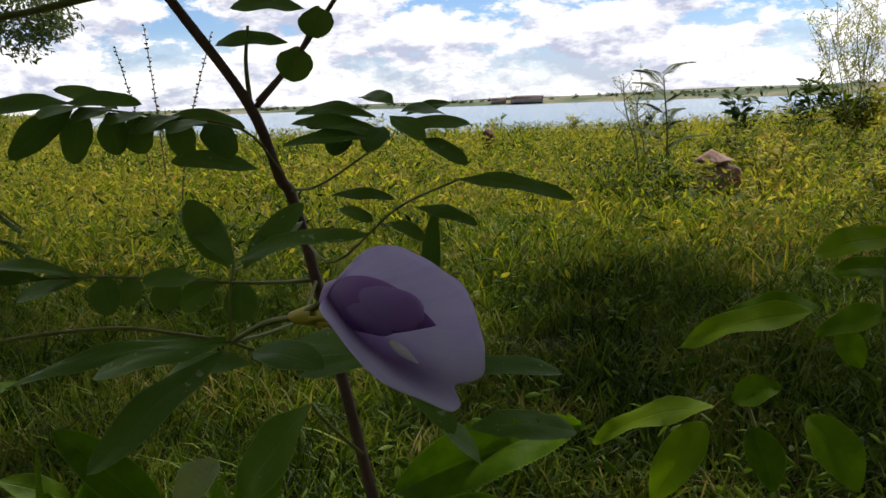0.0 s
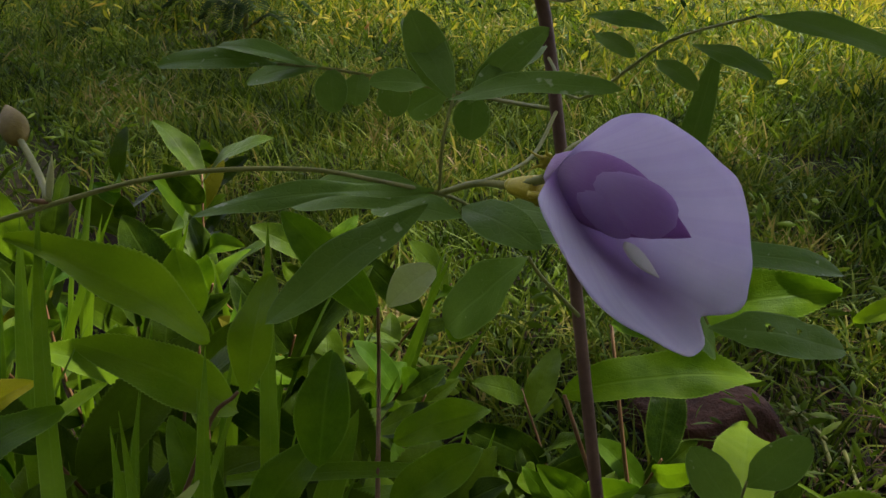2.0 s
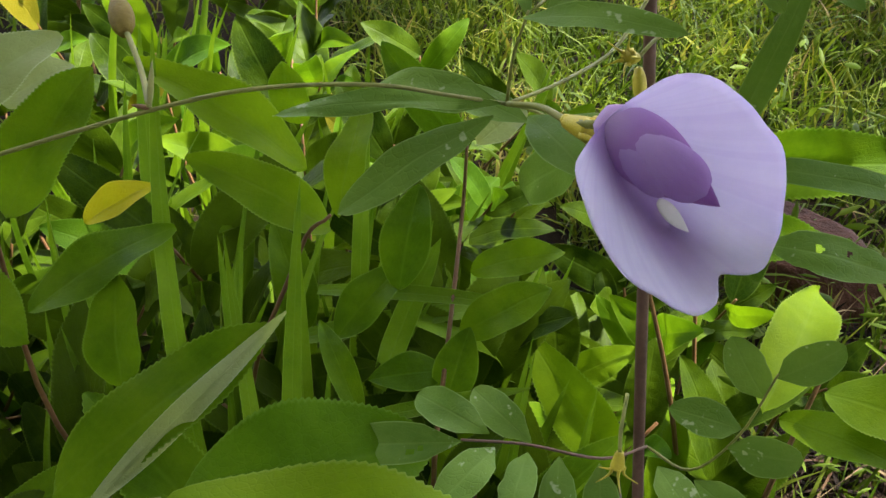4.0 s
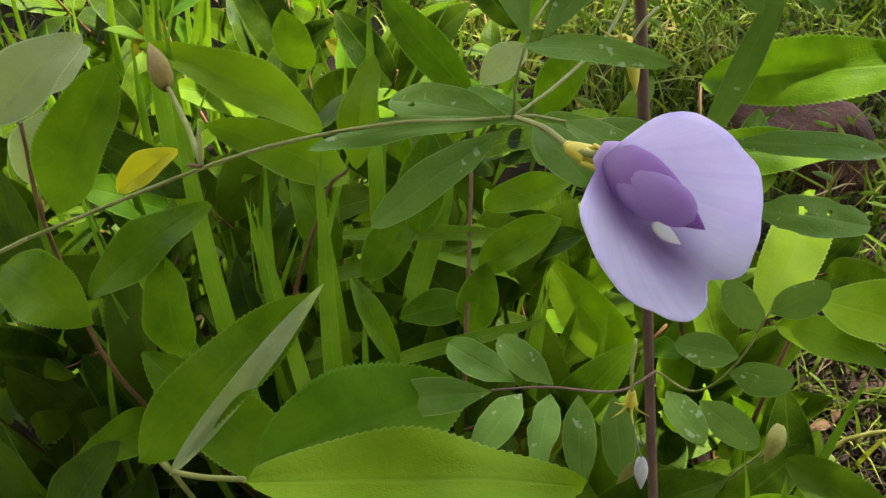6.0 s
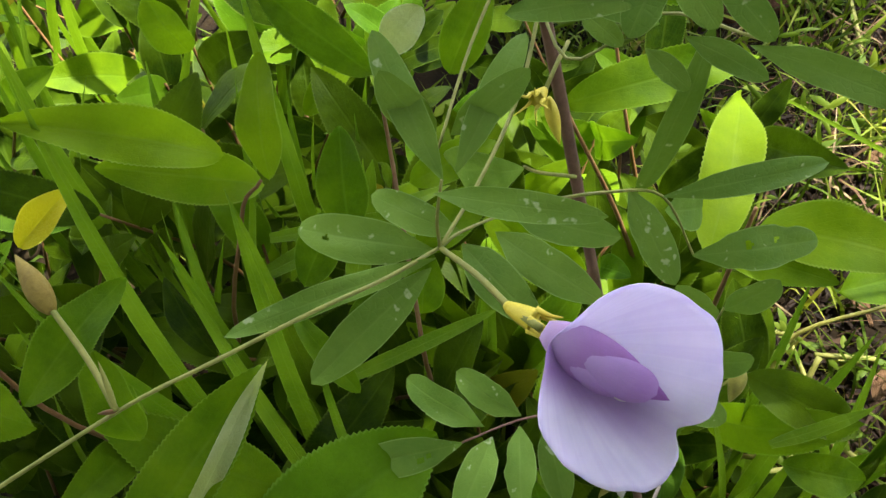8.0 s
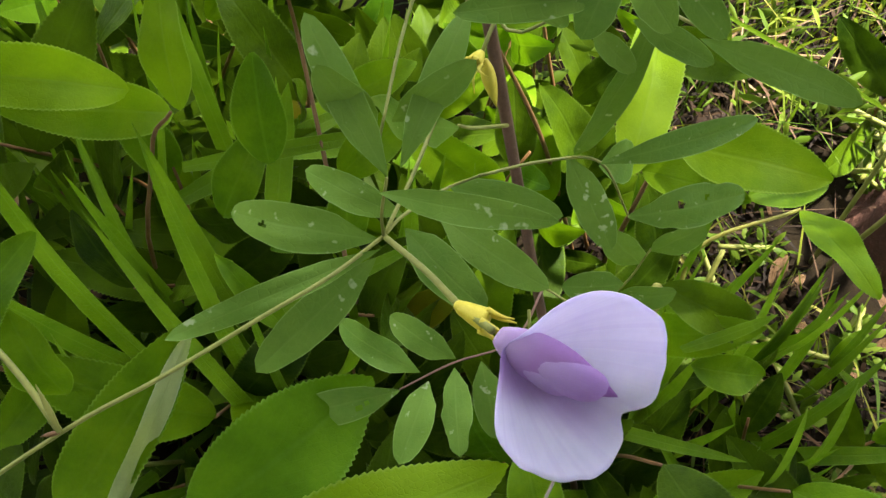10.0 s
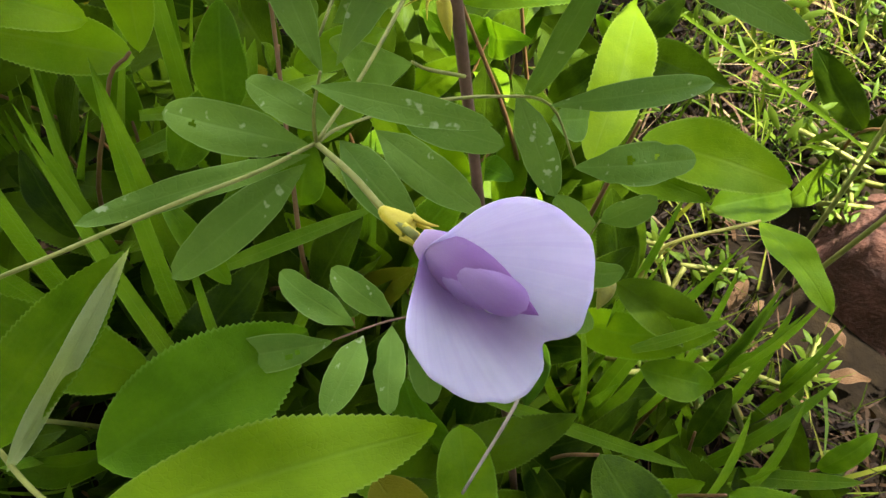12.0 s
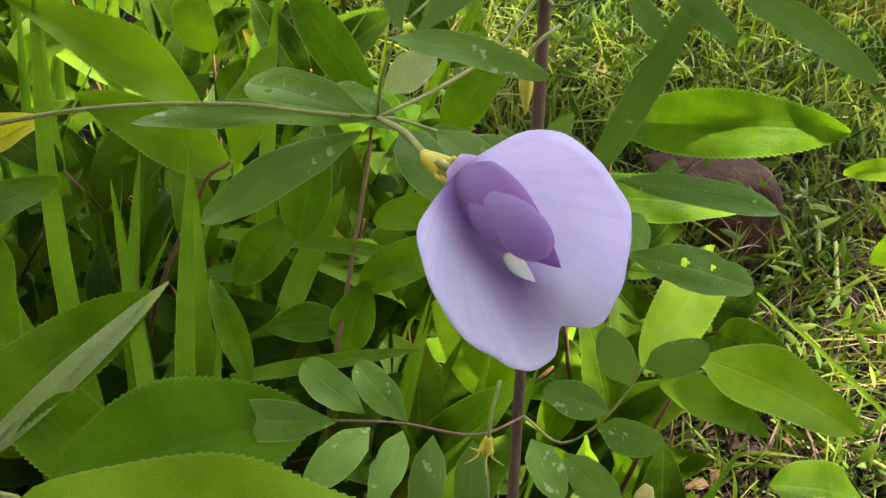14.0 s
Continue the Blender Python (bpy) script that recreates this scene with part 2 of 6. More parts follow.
# Litter tones are kept near black to carry the shade by the rock.
M_LITTER = island_material("leaf_litter", [(0.0, (0.004, 0.0028, 0.0018)), (0.5, (0.013, 0.008, 0.005)), (0.85, (0.045, 0.026, 0.013)), (1.0, (0.12, 0.080, 0.040))], 0.08, 0.7, 20.0)
M_HERB = island_material("herb", [(0.12, (0.010, 0.026, 0.003)), (0.38, (0.080, 0.125, 0.0079)), (0.60, (0.250, 0.250, 0.022)), (0.85, (0.40, 0.33, 0.065)), (1.0, (0.24, 0.12, 0.05))], 0.50, 0.6, 1.6, 1.9)
M_CLOVER = island_material("turf_herb", [(0.0, (0.024, 0.054, 0.004)), (0.6, (0.085, 0.140, 0.010)), (1.0, (0.165, 0.225, 0.020))], 0.35, 0.5, 8.0)
M_SPROUT = island_material("sprout", [(0.0, (0.050, 0.100, 0.008)), (0.6, (0.092, 0.150, 0.012)), (1.0, (0.150, 0.205, 0.024))], 0.4, 0.5, 8.0)
M_SEED = island_material("seed_head", [(0.0, (0.270, 0.288, 0.162)), (1.0, (0.495, 0.486, 0.342))], 0.55, 0.6, 5.0)
M_FARLEAF = island_material("tree_leaf", [(0.0, (0.014, 0.032, 0.0070)), (1.0, (0.043, 0.075, 0.014))], 0.3, 0.75, 0.6)
M_BANKLEAF = island_material("bank_tree_leaf", [(0.0, (0.035, 0.055, 0.020)), (1.0, (0.095, 0.120, 0.050))], 0.4, 0.7, 0.6)
M_STEM = surface_material("red_stem", [(0.3, (0.075, 0.037, 0.024)), (0.7, (0.150, 0.082, 0.051))], 60, 0.6, 8, 0.5, 0.0006)
M_GREENSTEM = surface_material("green_stem", [(0.3, (0.125, 0.145, 0.024)), (0.7, (0.225, 0.225, 0.050))], 90, 0.6, 8, 0.4, 0.0004)
M_ORANGESTEM = surface_material("orange_stem", [(0.3, (0.100, 0.045, 0.016)), (0.7, (0.165, 0.092, 0.030))], 90, 0.6, 8, 0.5, 0.0005)
M_GREYSTEM = surface_material("dry_stem", [(0.3, (0.136, 0.109, 0.075)), (0.7, (0.231, 0.197, 0.150))], 90, 0.8, 8, 0.5, 0.0005)
M_CALYX = surface_material("calyx", [(0.3, (0.40, 0.33, 0.022)), (0.7, (0.53, 0.45, 0.045))], 220, 0.5, 6, 0.4, 0.0004)
M_BUD = surface_material("bud", [(0.3, (0.125, 0.085, 0.010)), (0.7, (0.225, 0.175, 0.026))], 160, 0.75, 6, 0.5, 0.0005)
M_POD = surface_material("seed_pod", [(0.3, (0.13, 0.125, 0.018)), (0.7, (0.24, 0.225, 0.040))], 160, 0.5, 6, 0.5, 0.0005)
M_HUSK = surface_material("dry_husk", [(0.35, (0.238, 0.218, 0.190)), (0.65, (0.476, 0.456, 0.422))], 200, 0.7, 6, 0.6, 0.0006)
def banner_material():
    """Lilac petal with a purple flush along the middle; UV is the flat plan of the petal."""
    m, nt, N, LK = nodes_of("banner_petal")
    uv, tc = N("ShaderNodeUVMap"), N("ShaderNodeTexCoord")
    sep = N("ShaderNodeSeparateXYZ")
    LK(uv.outputs[0], sep.inputs[0])
    off = math_node(nt, "ABSOLUTE", math_node(nt, "SUBTRACT", sep.outputs[1], 0.465))
    band, length = N("ShaderNodeMapRange"), N("ShaderNodeMapRange")
    band.interpolation_type = length.interpolation_type = "SMOOTHSTEP"
    band.inputs[1].default_value, band.inputs[2].default_value = 0.15, 0.02
    length.inputs[1].default_value, length.inputs[2].default_value = 0.80, 0.48
    LK(off, band.inputs[0])
    LK(sep.outputs[0], length.inputs[0])
    flush = math_node(nt, "MULTIPLY", band.outputs[0], length.outputs[0])
    claw = N("ShaderNodeVectorMath")
    claw.operation = "SUBTRACT"
    LK(uv.outputs[0], claw.inputs[0])
    claw.inputs[1].default_value = (0.10, 0.5, 0.0)
    polar = N("ShaderNodeTexGradient")
    polar.gradient_type = "RADIAL"
    LK(claw.outputs[0], polar.inputs[0])
    fan = noise_tex(nt, 60.0, 2, None)
    fan.noise_dimensions = "1D"
    LK(polar.outputs["Fac"], fan.inputs["W"])
    cells, grain = noise_tex(nt, 130, 4, tc.outputs["Object"]), noise_tex(nt, 2400, 2, tc.outputs["Object"])
    base = ramp(nt, [(0.3, (0.72, 0.68, 0.83)), (0.7, (0.85, 0.81, 0.92))])
    LK(math_node(nt, "ADD", math_node(nt, "MULTIPLY", cells.outputs["Fac"], 0.6), math_node(nt, "MULTIPLY", fan.outputs["Fac"], 0.4)), base.inputs[0])
    middle = N("ShaderNodeVectorMath")
    middle.operation = "DISTANCE"
    LK(uv.outputs[0], middle.inputs[0])
    middle.inputs[1].default_value = (0.5, 0.5, 0.0)
    rim = N("ShaderNodeMapRange")
    rim.inputs[1].default_value, rim.inputs[2].default_value = 0.20, 0.42
    LK(middle.outputs["Value"], rim.inputs[0])
    streak = ramp(nt, [(0.48, (0, 0, 0)), (0.66, (1, 1, 1))])
    LK(fan.outputs["Fac"], streak.inputs[0])
    pale = mix_col(nt, math_node(nt, "MULTIPLY", rim.outputs[0], 0.35), base.outputs[0], (0.80, 0.76, 0.88))
    pale = mix_col(nt, math_node(nt, "MULTIPLY", streak.outputs[0], 0.16), pale, (0.44, 0.33, 0.62))
    col = mix_col(nt, math_node(nt, "MULTIPLY", flush, 0.62), pale, (0.27, 0.09, 0.38))
    b = N("ShaderNodeBump")
    b.inputs["Strength"].default_value, b.inputs["Distance"].default_value = 0.15, 0.0002
    LK(math_node(nt, "ADD", fan.outputs["Fac"], math_node(nt, "MULTIPLY", grain.outputs["Fac"], 0.3)), b.inputs["Height"])
    thru = mix_col(nt, 1.0, col, (1.0, 0.96, 1.03), "MULTIPLY")
    leaf_shader(nt, col, thru, 0.66, 0.6, b.outputs[0], 0.2)
    return m


M_PETAL = banner_material()
M_WING = petal_material("wing_petal", (0.68, 0.51, 0.77), (0.50, 0.28, 0.63), (0.86, 0.79, 0.88), 0.62)
M_KEEL = petal_material("keel_petal", (0.50, 0.27, 0.60), (0.32, 0.10, 0.42), (0.64, 0.50, 0.70), 0.50)
M_WHITE = petal_material("petal_heart", (0.76, 0.75, 0.66), (0.78, 0.77, 0.70), (0.70, 0.70, 0.55), 0.3)
M_ROCK = surface_material("red_rock", [(0.32, (0.020, 0.008, 0.004)), (0.5, (0.068, 0.026, 0.015)), (0.68, (0.130, 0.056, 0.034))], 14, 0.85, 7, 0.9, 0.006)
M_PINKROCK = surface_material("pink_rock", [(0.32, (0.110, 0.062, 0.050)), (0.5, (0.240, 0.145, 0.120)), (0.68, (0.330, 0.225, 0.195))], 6, 0.85, 7, 0.9, 0.01)
M_BARK = surface_material("bark", [(0.3, (0.05, 0.038, 0.028)), (0.7, (0.15, 0.12, 0.09))], 5, 0.9, 8, 1.0, 0.02)
M_WALL = surface_material("far_wall", [(0.3, (0.16, 0.13, 0.12)), (0.7, (0.26, 0.22, 0.20))], 0.3, 0.9)
M_ROOF = surface_material("far_roof", [(0.3, (0.10, 0.07, 0.065)), (0.7, (0.17, 0.12, 0.11))], 0.3, 0.9)


def water_material():
    m, nt, N, LK = nodes_of("lake_water")
    tc = N("ShaderNodeTexCoord")
    mp = N("ShaderNodeMapping")
    mp.inputs["Scale"].default_value = (0.5, 2.2, 1.0)
    LK(tc.outputs["Object"], mp.inputs[0])
    w = noise_tex(nt, 1.6, 5, mp.outputs[0])
    b = N("ShaderNodeBump")
    b.inputs["Strength"].default_value, b.inputs["Distance"].default_value = 0.6, 0.25
    LK(w.outputs["Fac"], b.inputs["Height"])
    p, out = N("ShaderNodeBsdfPrincipled"), N("ShaderNodeOutputMaterial")
    p.inputs["Base Color"].default_value = (0.09, 0.17, 0.25, 1)
    p.inputs["Roughness"].default_value = 0.15
    p.inputs["IOR"].default_value = 1.33
    LK(b.outputs[0], p.inputs["Normal"])
    LK(p.outputs[0], out.inputs[0])
    return m


M_WATER = water_material()


# ---------------------------------------------------------------- mesh helpers
def obj(name, me, mat, parent=None, label=""):
    ob = new(name, me)
    if mat is not None and not me.materials:
        me.materials.append(mat)
    if parent is not None:
        ob.parent = parent
    if label:
        ob["label"] = label
    return ob


def part(name, bm, mat, parent, label=""):
    me = bpy.data.meshes.new(name)
    bm.to_mesh(me)
    bm.free()
    for p in me.polygons:
        p.use_smooth = True
    return obj(name, me, mat, parent, label)


def empty(name, at):
    ob = new(name)
    ob.empty_display_size = 0.02
    ob.location = at
    bpy.context.view_layer.update()
    return ob


def smooth_line(pts, n=6):
    """Catmull-Rom through the points."""
    pts = [Vector(p) for p in pts]
    if len(pts) < 3:
        return [pts[0].lerp(pts[-1], i / n) for i in range(n + 1)]
    ext = [2 * pts[0] - pts[1], *pts, 2 * pts[-1] - pts[-2]]
    out = []
    for i in range(1, len(ext) - 2):
        a, b, c, d = ext[i - 1:i + 3]
        for k in range(n):
            t = k / n
            out.append(0.5 * (2 * b + (c - a) * t + (2 * a - 5 * b + 4 * c - d) * t * t + (3 * b - a - 3 * c + d) * t ** 3))
    out.append(pts[-1])
    return out


def tube_into(bm, pts, r0, r1, sides=7, wobble=0.0, n=5):
    line = smooth_line(pts, n)
    rings = []
    side = None
    for i, p in enumerate(line):
        ax = (line[min(i + 1, len(line) - 1)] - line[max(i - 1, 0)]).normalized()
        if side is None:
            side = ax.orthogonal().normalized()
        side = (side - ax * side.dot(ax)).normalized()
        other = ax.cross(side)
        k = i / (len(line) - 1)
        r = r0 + (r1 - r0) * k
        if wobble:
            r *= 1 + wobble * noise.noise(p * 90)
        rings.append([bm.verts.new(p + r * (math.cos(a) * side + math.sin(a) * other)) for a in [2 * math.pi * j / sides for j in range(sides)]])
    for a, b in zip(rings, rings[1:]):
        for j in range(sides):
            bm.faces.new((a[j], a[(j + 1) % sides], b[(j + 1) % sides], b[j]))
    bm.faces.new(rings[0][::-1])
    bm.faces.new(rings[-1])


def tube(name, pts, r0, r1, mat, parent=None, label="", sides=7, wobble=0.0, n=5):
    bm = bmesh.new()
    tube_into(bm, pts, r0, r1, sides, wobble, n)
    ob = part(name, bm, mat, None, label)
    if parent is not None:
        ob.parent = parent
        ob.matrix_parent_inverse = parent.matrix_world.inverted()
    return ob


def profile(shape, u):
    if shape == "elliptic":
        return max(0.0, math.sin(math.pi * min(1, u ** 1.08))) ** 0.50 * min(1.0, 0.45 + 2.2 * u)
    if shape == "ovate":
        return max(0.0, (u ** 0.62) * ((1 - u) ** 0.78)) / 0.456
    if shape == "lance":
        return max(0.0, (u ** 0.5) * ((1 - u) ** 0.62)) / 0.46
    if shape == "blade":
        return min(1.0, 0.6 + 1.5 * u) * max(0.0, 1 - u ** 5) ** 0.9
    return 1.0


def leaf_mesh(name, length, width, shape, mat, fold=0.18, arch=0.10, serrate=0.0, wave=0.0, twist=0.0, seg=14, cols=6, seed=0, bite=0.0, holes=()):
    rng = random.Random(seed)
    if serrate:
        seg = max(seg, 76)
    if holes:
        seg, cols = max(seg, 48), 14
    ph = rng.uniform(0, 6.3)
    curl = rng.uniform(-0.03, 0.09)
    verts, uvs, faces = [], [], []
    for i in range(seg + 1):
        u = i / seg
        w = width * 0.5 * max(profile(shape, u), 0.02)
        cu = u * length
        cz = arch * length * math.sin(math.pi * u * 0.9) - curl * length * u ** 3
        tw = twist * u
        for j in range(cols + 1):
            v = j / cols * 2 - 1
            ww = w
            if abs(v) == 1:
                if serrate and 0 < i < seg:
                    ww *= 1 + serrate * (1 if i % 2 else -1)
                if bite and 0 < i < seg:
                    ww *= 1 - bite * max(0, noise.noise(Vector((u * 5, v * 3, seed * 1.7))))
            y = v * ww
            z = cz + fold * abs(y) + wave * length * math.sin(u * 11 + ph + (2 if v > 0 else 0)) * abs(v)
            if cols >= 4:
                swell = noise.noise(Vector((u * 3.2, v * 1.3, seed * 2.3))) * 0.030 * length
                ribs = math.sin(6.283 * (9 * u - 4.5 * abs(v))) * abs(v) * (1 - abs(v)) * 0.030 * width if serrate else 0.0
                z += (swell + ribs) * math.sin(math.pi * u)
            y, z = y * math.cos(tw) - (z - cz) * math.sin(tw), cz + y * math.sin(tw) + (z - cz) * math.cos(tw)
            shift = 0.5 * length / seg if (serrate and abs(v) == 1 and i % 2) else 0
            verts.append((cu + shift, y, z))
            uvs.append((u, (v + 1) / 2))
    c1 = cols + 1
    for i in range(seg):
        for j in range(cols):
            if any(((i + 0.5) / seg - hu) ** 2 * (length / width) ** 2 + ((j + 0.5) / cols - hv) ** 2 < hr * hr for hu, hv, hr in holes):
                continue
            faces.append((i * c1 + j, (i + 1) * c1 + j, (i + 1) * c1 + j + 1, i * c1 + j + 1))
    me = bpy.data.meshes.new(name)
    me.from_pydata(verts, [], faces)
    lay = me.uv_layers.new(name="UVMap")
    idx = np.zeros(len(me.loops), dtype=np.int32)
    me.loops.foreach_get("vertex_index", idx)
    lay.data.foreach_set("uv", np.array(uvs, dtype=np.float32)[idx].ravel())
    me.polygons.foreach_set("use_smooth", [True] * len(me.polygons))
    me.materials.append(mat)
    return me


def span(base, tip, up=(0.05, -0.45, 0.89)):
    """A pose with x from base to tip and z near up."""
    b, t = Vector(base), Vector(tip)
    x = (t - b).normalized()
    z = Vector(up)
    z = (z - x * z.dot(x)).normalized()
    y = z.cross(x)
    return Matrix.Translation(b) @ Matrix((x, y, z)).transposed().to_4x4()


LEAF_SEED = [0]


def leaf(parent, name, base, tip, width, shape="ovate", mat=None, up=(0.05, -0.45, 0.89), label="", **kw):
    LEAF_SEED[0] += 1
    me = leaf_mesh(name, (Vector(tip) - Vector(base)).length, width, shape, mat, seed=LEAF_SEED[0], **kw)
    ob = obj(name, me, None, None, label)
    ob.parent = parent
    ob.matrix_parent_inverse = parent.matrix_world.inverted()
    ob.matrix_basis = span(base, tip, up)
    return ob


def leaflet(parent, base, tip, width, up=(0.03, -0.55, 0.84), **kw):
    return leaf(parent, "leaflet", base, tip, width, "elliptic", M_PEA, up, **{"fold": 0.14, "arch": 0.06, "seg": 20, "wave": 0.010, "bite": 0.12, **kw})


def shrub_leaf(parent, base, tip, width, up=(0.05, -0.45, 0.89), mat=None, **kw):
    return leaf(parent, "leaf", base, tip, width, "ovate", mat or M_SHRUB, up, **{"fold": 0.24, "arch": 0.09, "serrate": 0.024, "wave": 0.028, **kw})


def blade(parent, base, tip, width, up=(0.1, -0.8, 0.4), **kw):
    return leaf(parent, "blade", base, tip, width, "blade", M_BLADE, up, **{"fold": 0.25, "arch": 0.06, "cols": 2, **kw})


# ---------------------------------------------------------------- ground, lake and far shore
def smooth(a, b, x):
    t = np.clip((x - a) / (b - a), 0, 1)
    return t * t * (3 - 2 * t)


def ground_height(x, y):
    """Height of the bank, the lake bed and the far shore."""
    x, y = np.asarray(x, float), np.asarray(y, float)
    h = 0.012 * np.sin(x * 3.1 + 1.0) * np.cos(y * 2.3) + 0.03 * np.sin(x * 0.7) * np.sin(y * 0.9 + 0.6) * smooth(1, 4, y)
    h = h + 0.50 * smooth(2.5, 12, -x) * smooth(3, 14, y) + 0.35 * smooth(3.0, 9.0, x) * smooth(4, 9, y)
    edge = 13.0 + 1.6 * np.maximum(0, -x - 5)
    h = h - (h + 3.2) * smooth(0, 9, y - edge) * smooth(-900, -200, x + y * 0.2 + 400)
    far = 900 + 25 * np.sin(x * 0.011) + 10 * np.sin(x * 0.05)
    hill = 2.0 + 6.5 * smooth(-40, 330, x) + 3.0 * np.sin(x * 0.013 + 1) * smooth(0, 200, x)
    return h + (hill + 3.0) * smooth(0, 60, y - far) + 6 * smooth(100, 900, y - far)


def axis_steps(near, far, fine, grow):
    v, s = [0.0], fine
    while v[-1] < far:
        v.append(v[-1] + s)
        if v[-1] > near:
            s *= grow
    return v


def make_ground():
    right = axis_steps(3.0, 2600, 0.12, 1.13)
    xs = np.array([-v for v in right[:0:-1]] + right)
    ahead = axis_steps(9.0, 3000, 0.12, 1.06)
    back = axis_steps(2.0, 600, 0.2, 1.25)
    ys = np.array([-v for v in back[:0:-1]] + ahead)
    X, Y = np.meshgrid(xs, ys)
    Z = ground_height(X, Y)
    verts = np.stack([X, Y, Z], 2).reshape(-1, 3)
    nx, ny = len(xs), len(ys)
    i = (np.arange(ny - 1)[:, None] * nx + np.arange(nx - 1)[None, :]).ravel()
    faces = np.stack([i, i + 1, i + nx + 1, i + nx], 1)
    me = bpy.data.meshes.new("ground")
    me.from_pydata(verts.tolist(), [], faces.tolist())
    me.polygons.foreach_set("use_smooth", [True] * len(me.polygons))
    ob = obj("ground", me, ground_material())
    tagged(ob, "grassy lake bank with soil darkened for shade, and far shore", "ground", kind="structure")


def ground_material():
    m, nt, N, LK = nodes_of("bank_soil")
    tc = N("ShaderNodeTexCoord")
    sep = N("ShaderNodeSeparateXYZ")
    LK(tc.outputs["Object"], sep.inputs[0])
    a, f = noise_tex(nt, 2.2, 6, tc.outputs["Object"]), noise_tex(nt, 60, 5, tc.outputs["Object"], 0.65)
    tone = math_node(nt, "ADD", math_node(nt, "MULTIPLY", a.outputs["Fac"], 0.55), math_node(nt, "MULTIPLY", f.outputs["Fac"], 0.45))
    # Soil near the plants is blacker than real, standing for shade between leaves.
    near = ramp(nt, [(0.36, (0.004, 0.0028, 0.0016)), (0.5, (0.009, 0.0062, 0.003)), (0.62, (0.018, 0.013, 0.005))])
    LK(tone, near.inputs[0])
    big = noise_tex(nt, 0.012, 6, tc.outputs["Object"])
    shore = ramp(nt, [(0.36, (0.03, 0.05, 0.03)), (0.5, (0.075, 0.095, 0.055)), (0.62, (0.17, 0.15, 0.10))])
    LK(big.outputs["Fac"], shore.inputs[0])
    sel = N("ShaderNodeMapRange")
    sel.inputs[1].default_value, sel.inputs[2].default_value = 200, 500
    LK(sep.outputs[1], sel.inputs[0])
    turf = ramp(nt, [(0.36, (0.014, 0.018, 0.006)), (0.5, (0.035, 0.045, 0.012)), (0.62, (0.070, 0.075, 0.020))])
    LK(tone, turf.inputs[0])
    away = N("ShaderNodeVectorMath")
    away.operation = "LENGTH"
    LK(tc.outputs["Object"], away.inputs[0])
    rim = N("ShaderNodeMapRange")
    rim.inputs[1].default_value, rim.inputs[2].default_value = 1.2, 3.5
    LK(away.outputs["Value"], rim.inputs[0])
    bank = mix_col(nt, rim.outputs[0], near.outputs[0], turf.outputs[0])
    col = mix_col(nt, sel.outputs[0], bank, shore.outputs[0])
    p, out, b = N("ShaderNodeBsdfPrincipled"), N("ShaderNodeOutputMaterial"), N("ShaderNodeBump")
    p.inputs["Roughness"].default_value = 0.95
    p.inputs["Specular IOR Level"].default_value = 0.08
    b.inputs["Strength"].default_value, b.inputs["Distance"].default_value = 0.5, 0.006
    LK(f.outputs["Fac"], b.inputs["Height"])
    LK(b.outputs[0], p.inputs["Normal"])
    LK(col, p.inputs["Base Color"])
    LK(p.outputs[0], out.inputs[0])
    return m


make_ground()

bm = bmesh.new()
bmesh.ops.create_grid(bm, x_segments=2, y_segments=2, size=1.0)
bmesh.ops.scale(bm, vec=(1500, 520, 1), verts=bm.verts)
bmesh.ops.translate(bm, vec=(0, 510, -1.5), verts=bm.verts)
tagged(part("water", bm, M_WATER, None), "rippled blue lake reflecting the cloudy sky", "lake", kind="structure")


def blades_mesh(name, x, y, h, w, lean, mat, rng, droop=0.5, base=None):
    """Grass blades as one mesh: four rings and a tip each."""
    n = len(x)
    z0 = ground_height(x, y) if base is None else base
    a = rng.uniform(0, 2 * np.pi, n)
    b = rng.uniform(0, 2 * np.pi, n)
    lx, ly = np.cos(a) * lean, np.sin(a) * lean
    wx, wy = np.cos(b) * w / 2, np.sin(b) * w / 2
    rows = []
    for k, (u, wk) in enumerate(((0, 0.8), (0.35, 1.0), (0.7, 0.75))):
        px, py = x + lx * h * u ** 1.8, y + ly * h * u ** 1.8
        pz = z0 + h * (u - droop * lean * u * u * 0.6)
        rows += [np.stack([px - wx * wk, py - wy * wk, pz], 1), np.stack([px + wx * wk, py + wy * wk, pz], 1)]
    rows.append(np.stack([x + lx * h, y + ly * h, z0 + h * (1 - droop * lean * 0.6)], 1))
    verts = np.stack(rows, 1).reshape(-1, 3)
    i = np.arange(n)[:, None] * 7
    quads = np.concatenate([i + np.array([[0, 1, 3, 2]]), i + np.array([[2, 3, 5, 4]])], 1).reshape(-1, 4)
    tris = (i + np.array([[4, 5, 6]])).reshape(-1, 3)
    return bulk_mesh(name, verts, quads, tris, mat)


def bulk_mesh(name, verts, quads, tris, mat):
    me = bpy.data.meshes.new(name)
    me.vertices.add(len(verts))
    me.vertices.foreach_set("co", verts.astype(np.float32).ravel())
    loops = np.concatenate([quads.ravel(), tris.ravel()]).astype(np.int32)
    starts = np.concatenate([np.arange(len(quads)) * 4, len(quads) * 4 + np.arange(len(tris)) * 3]).astype(np.int32)
    me.loops.add(len(loops))
    me.loops.foreach_set("vertex_index", loops)
    me.polygons.add(len(starts))
    me.polygons.foreach_set("loop_start", starts)
    me.update(calc_edges=True)
    me.validate()
    me.polygons.foreach_set("use_smooth", [True] * len(me.polygons))
    return obj(name, me, mat)


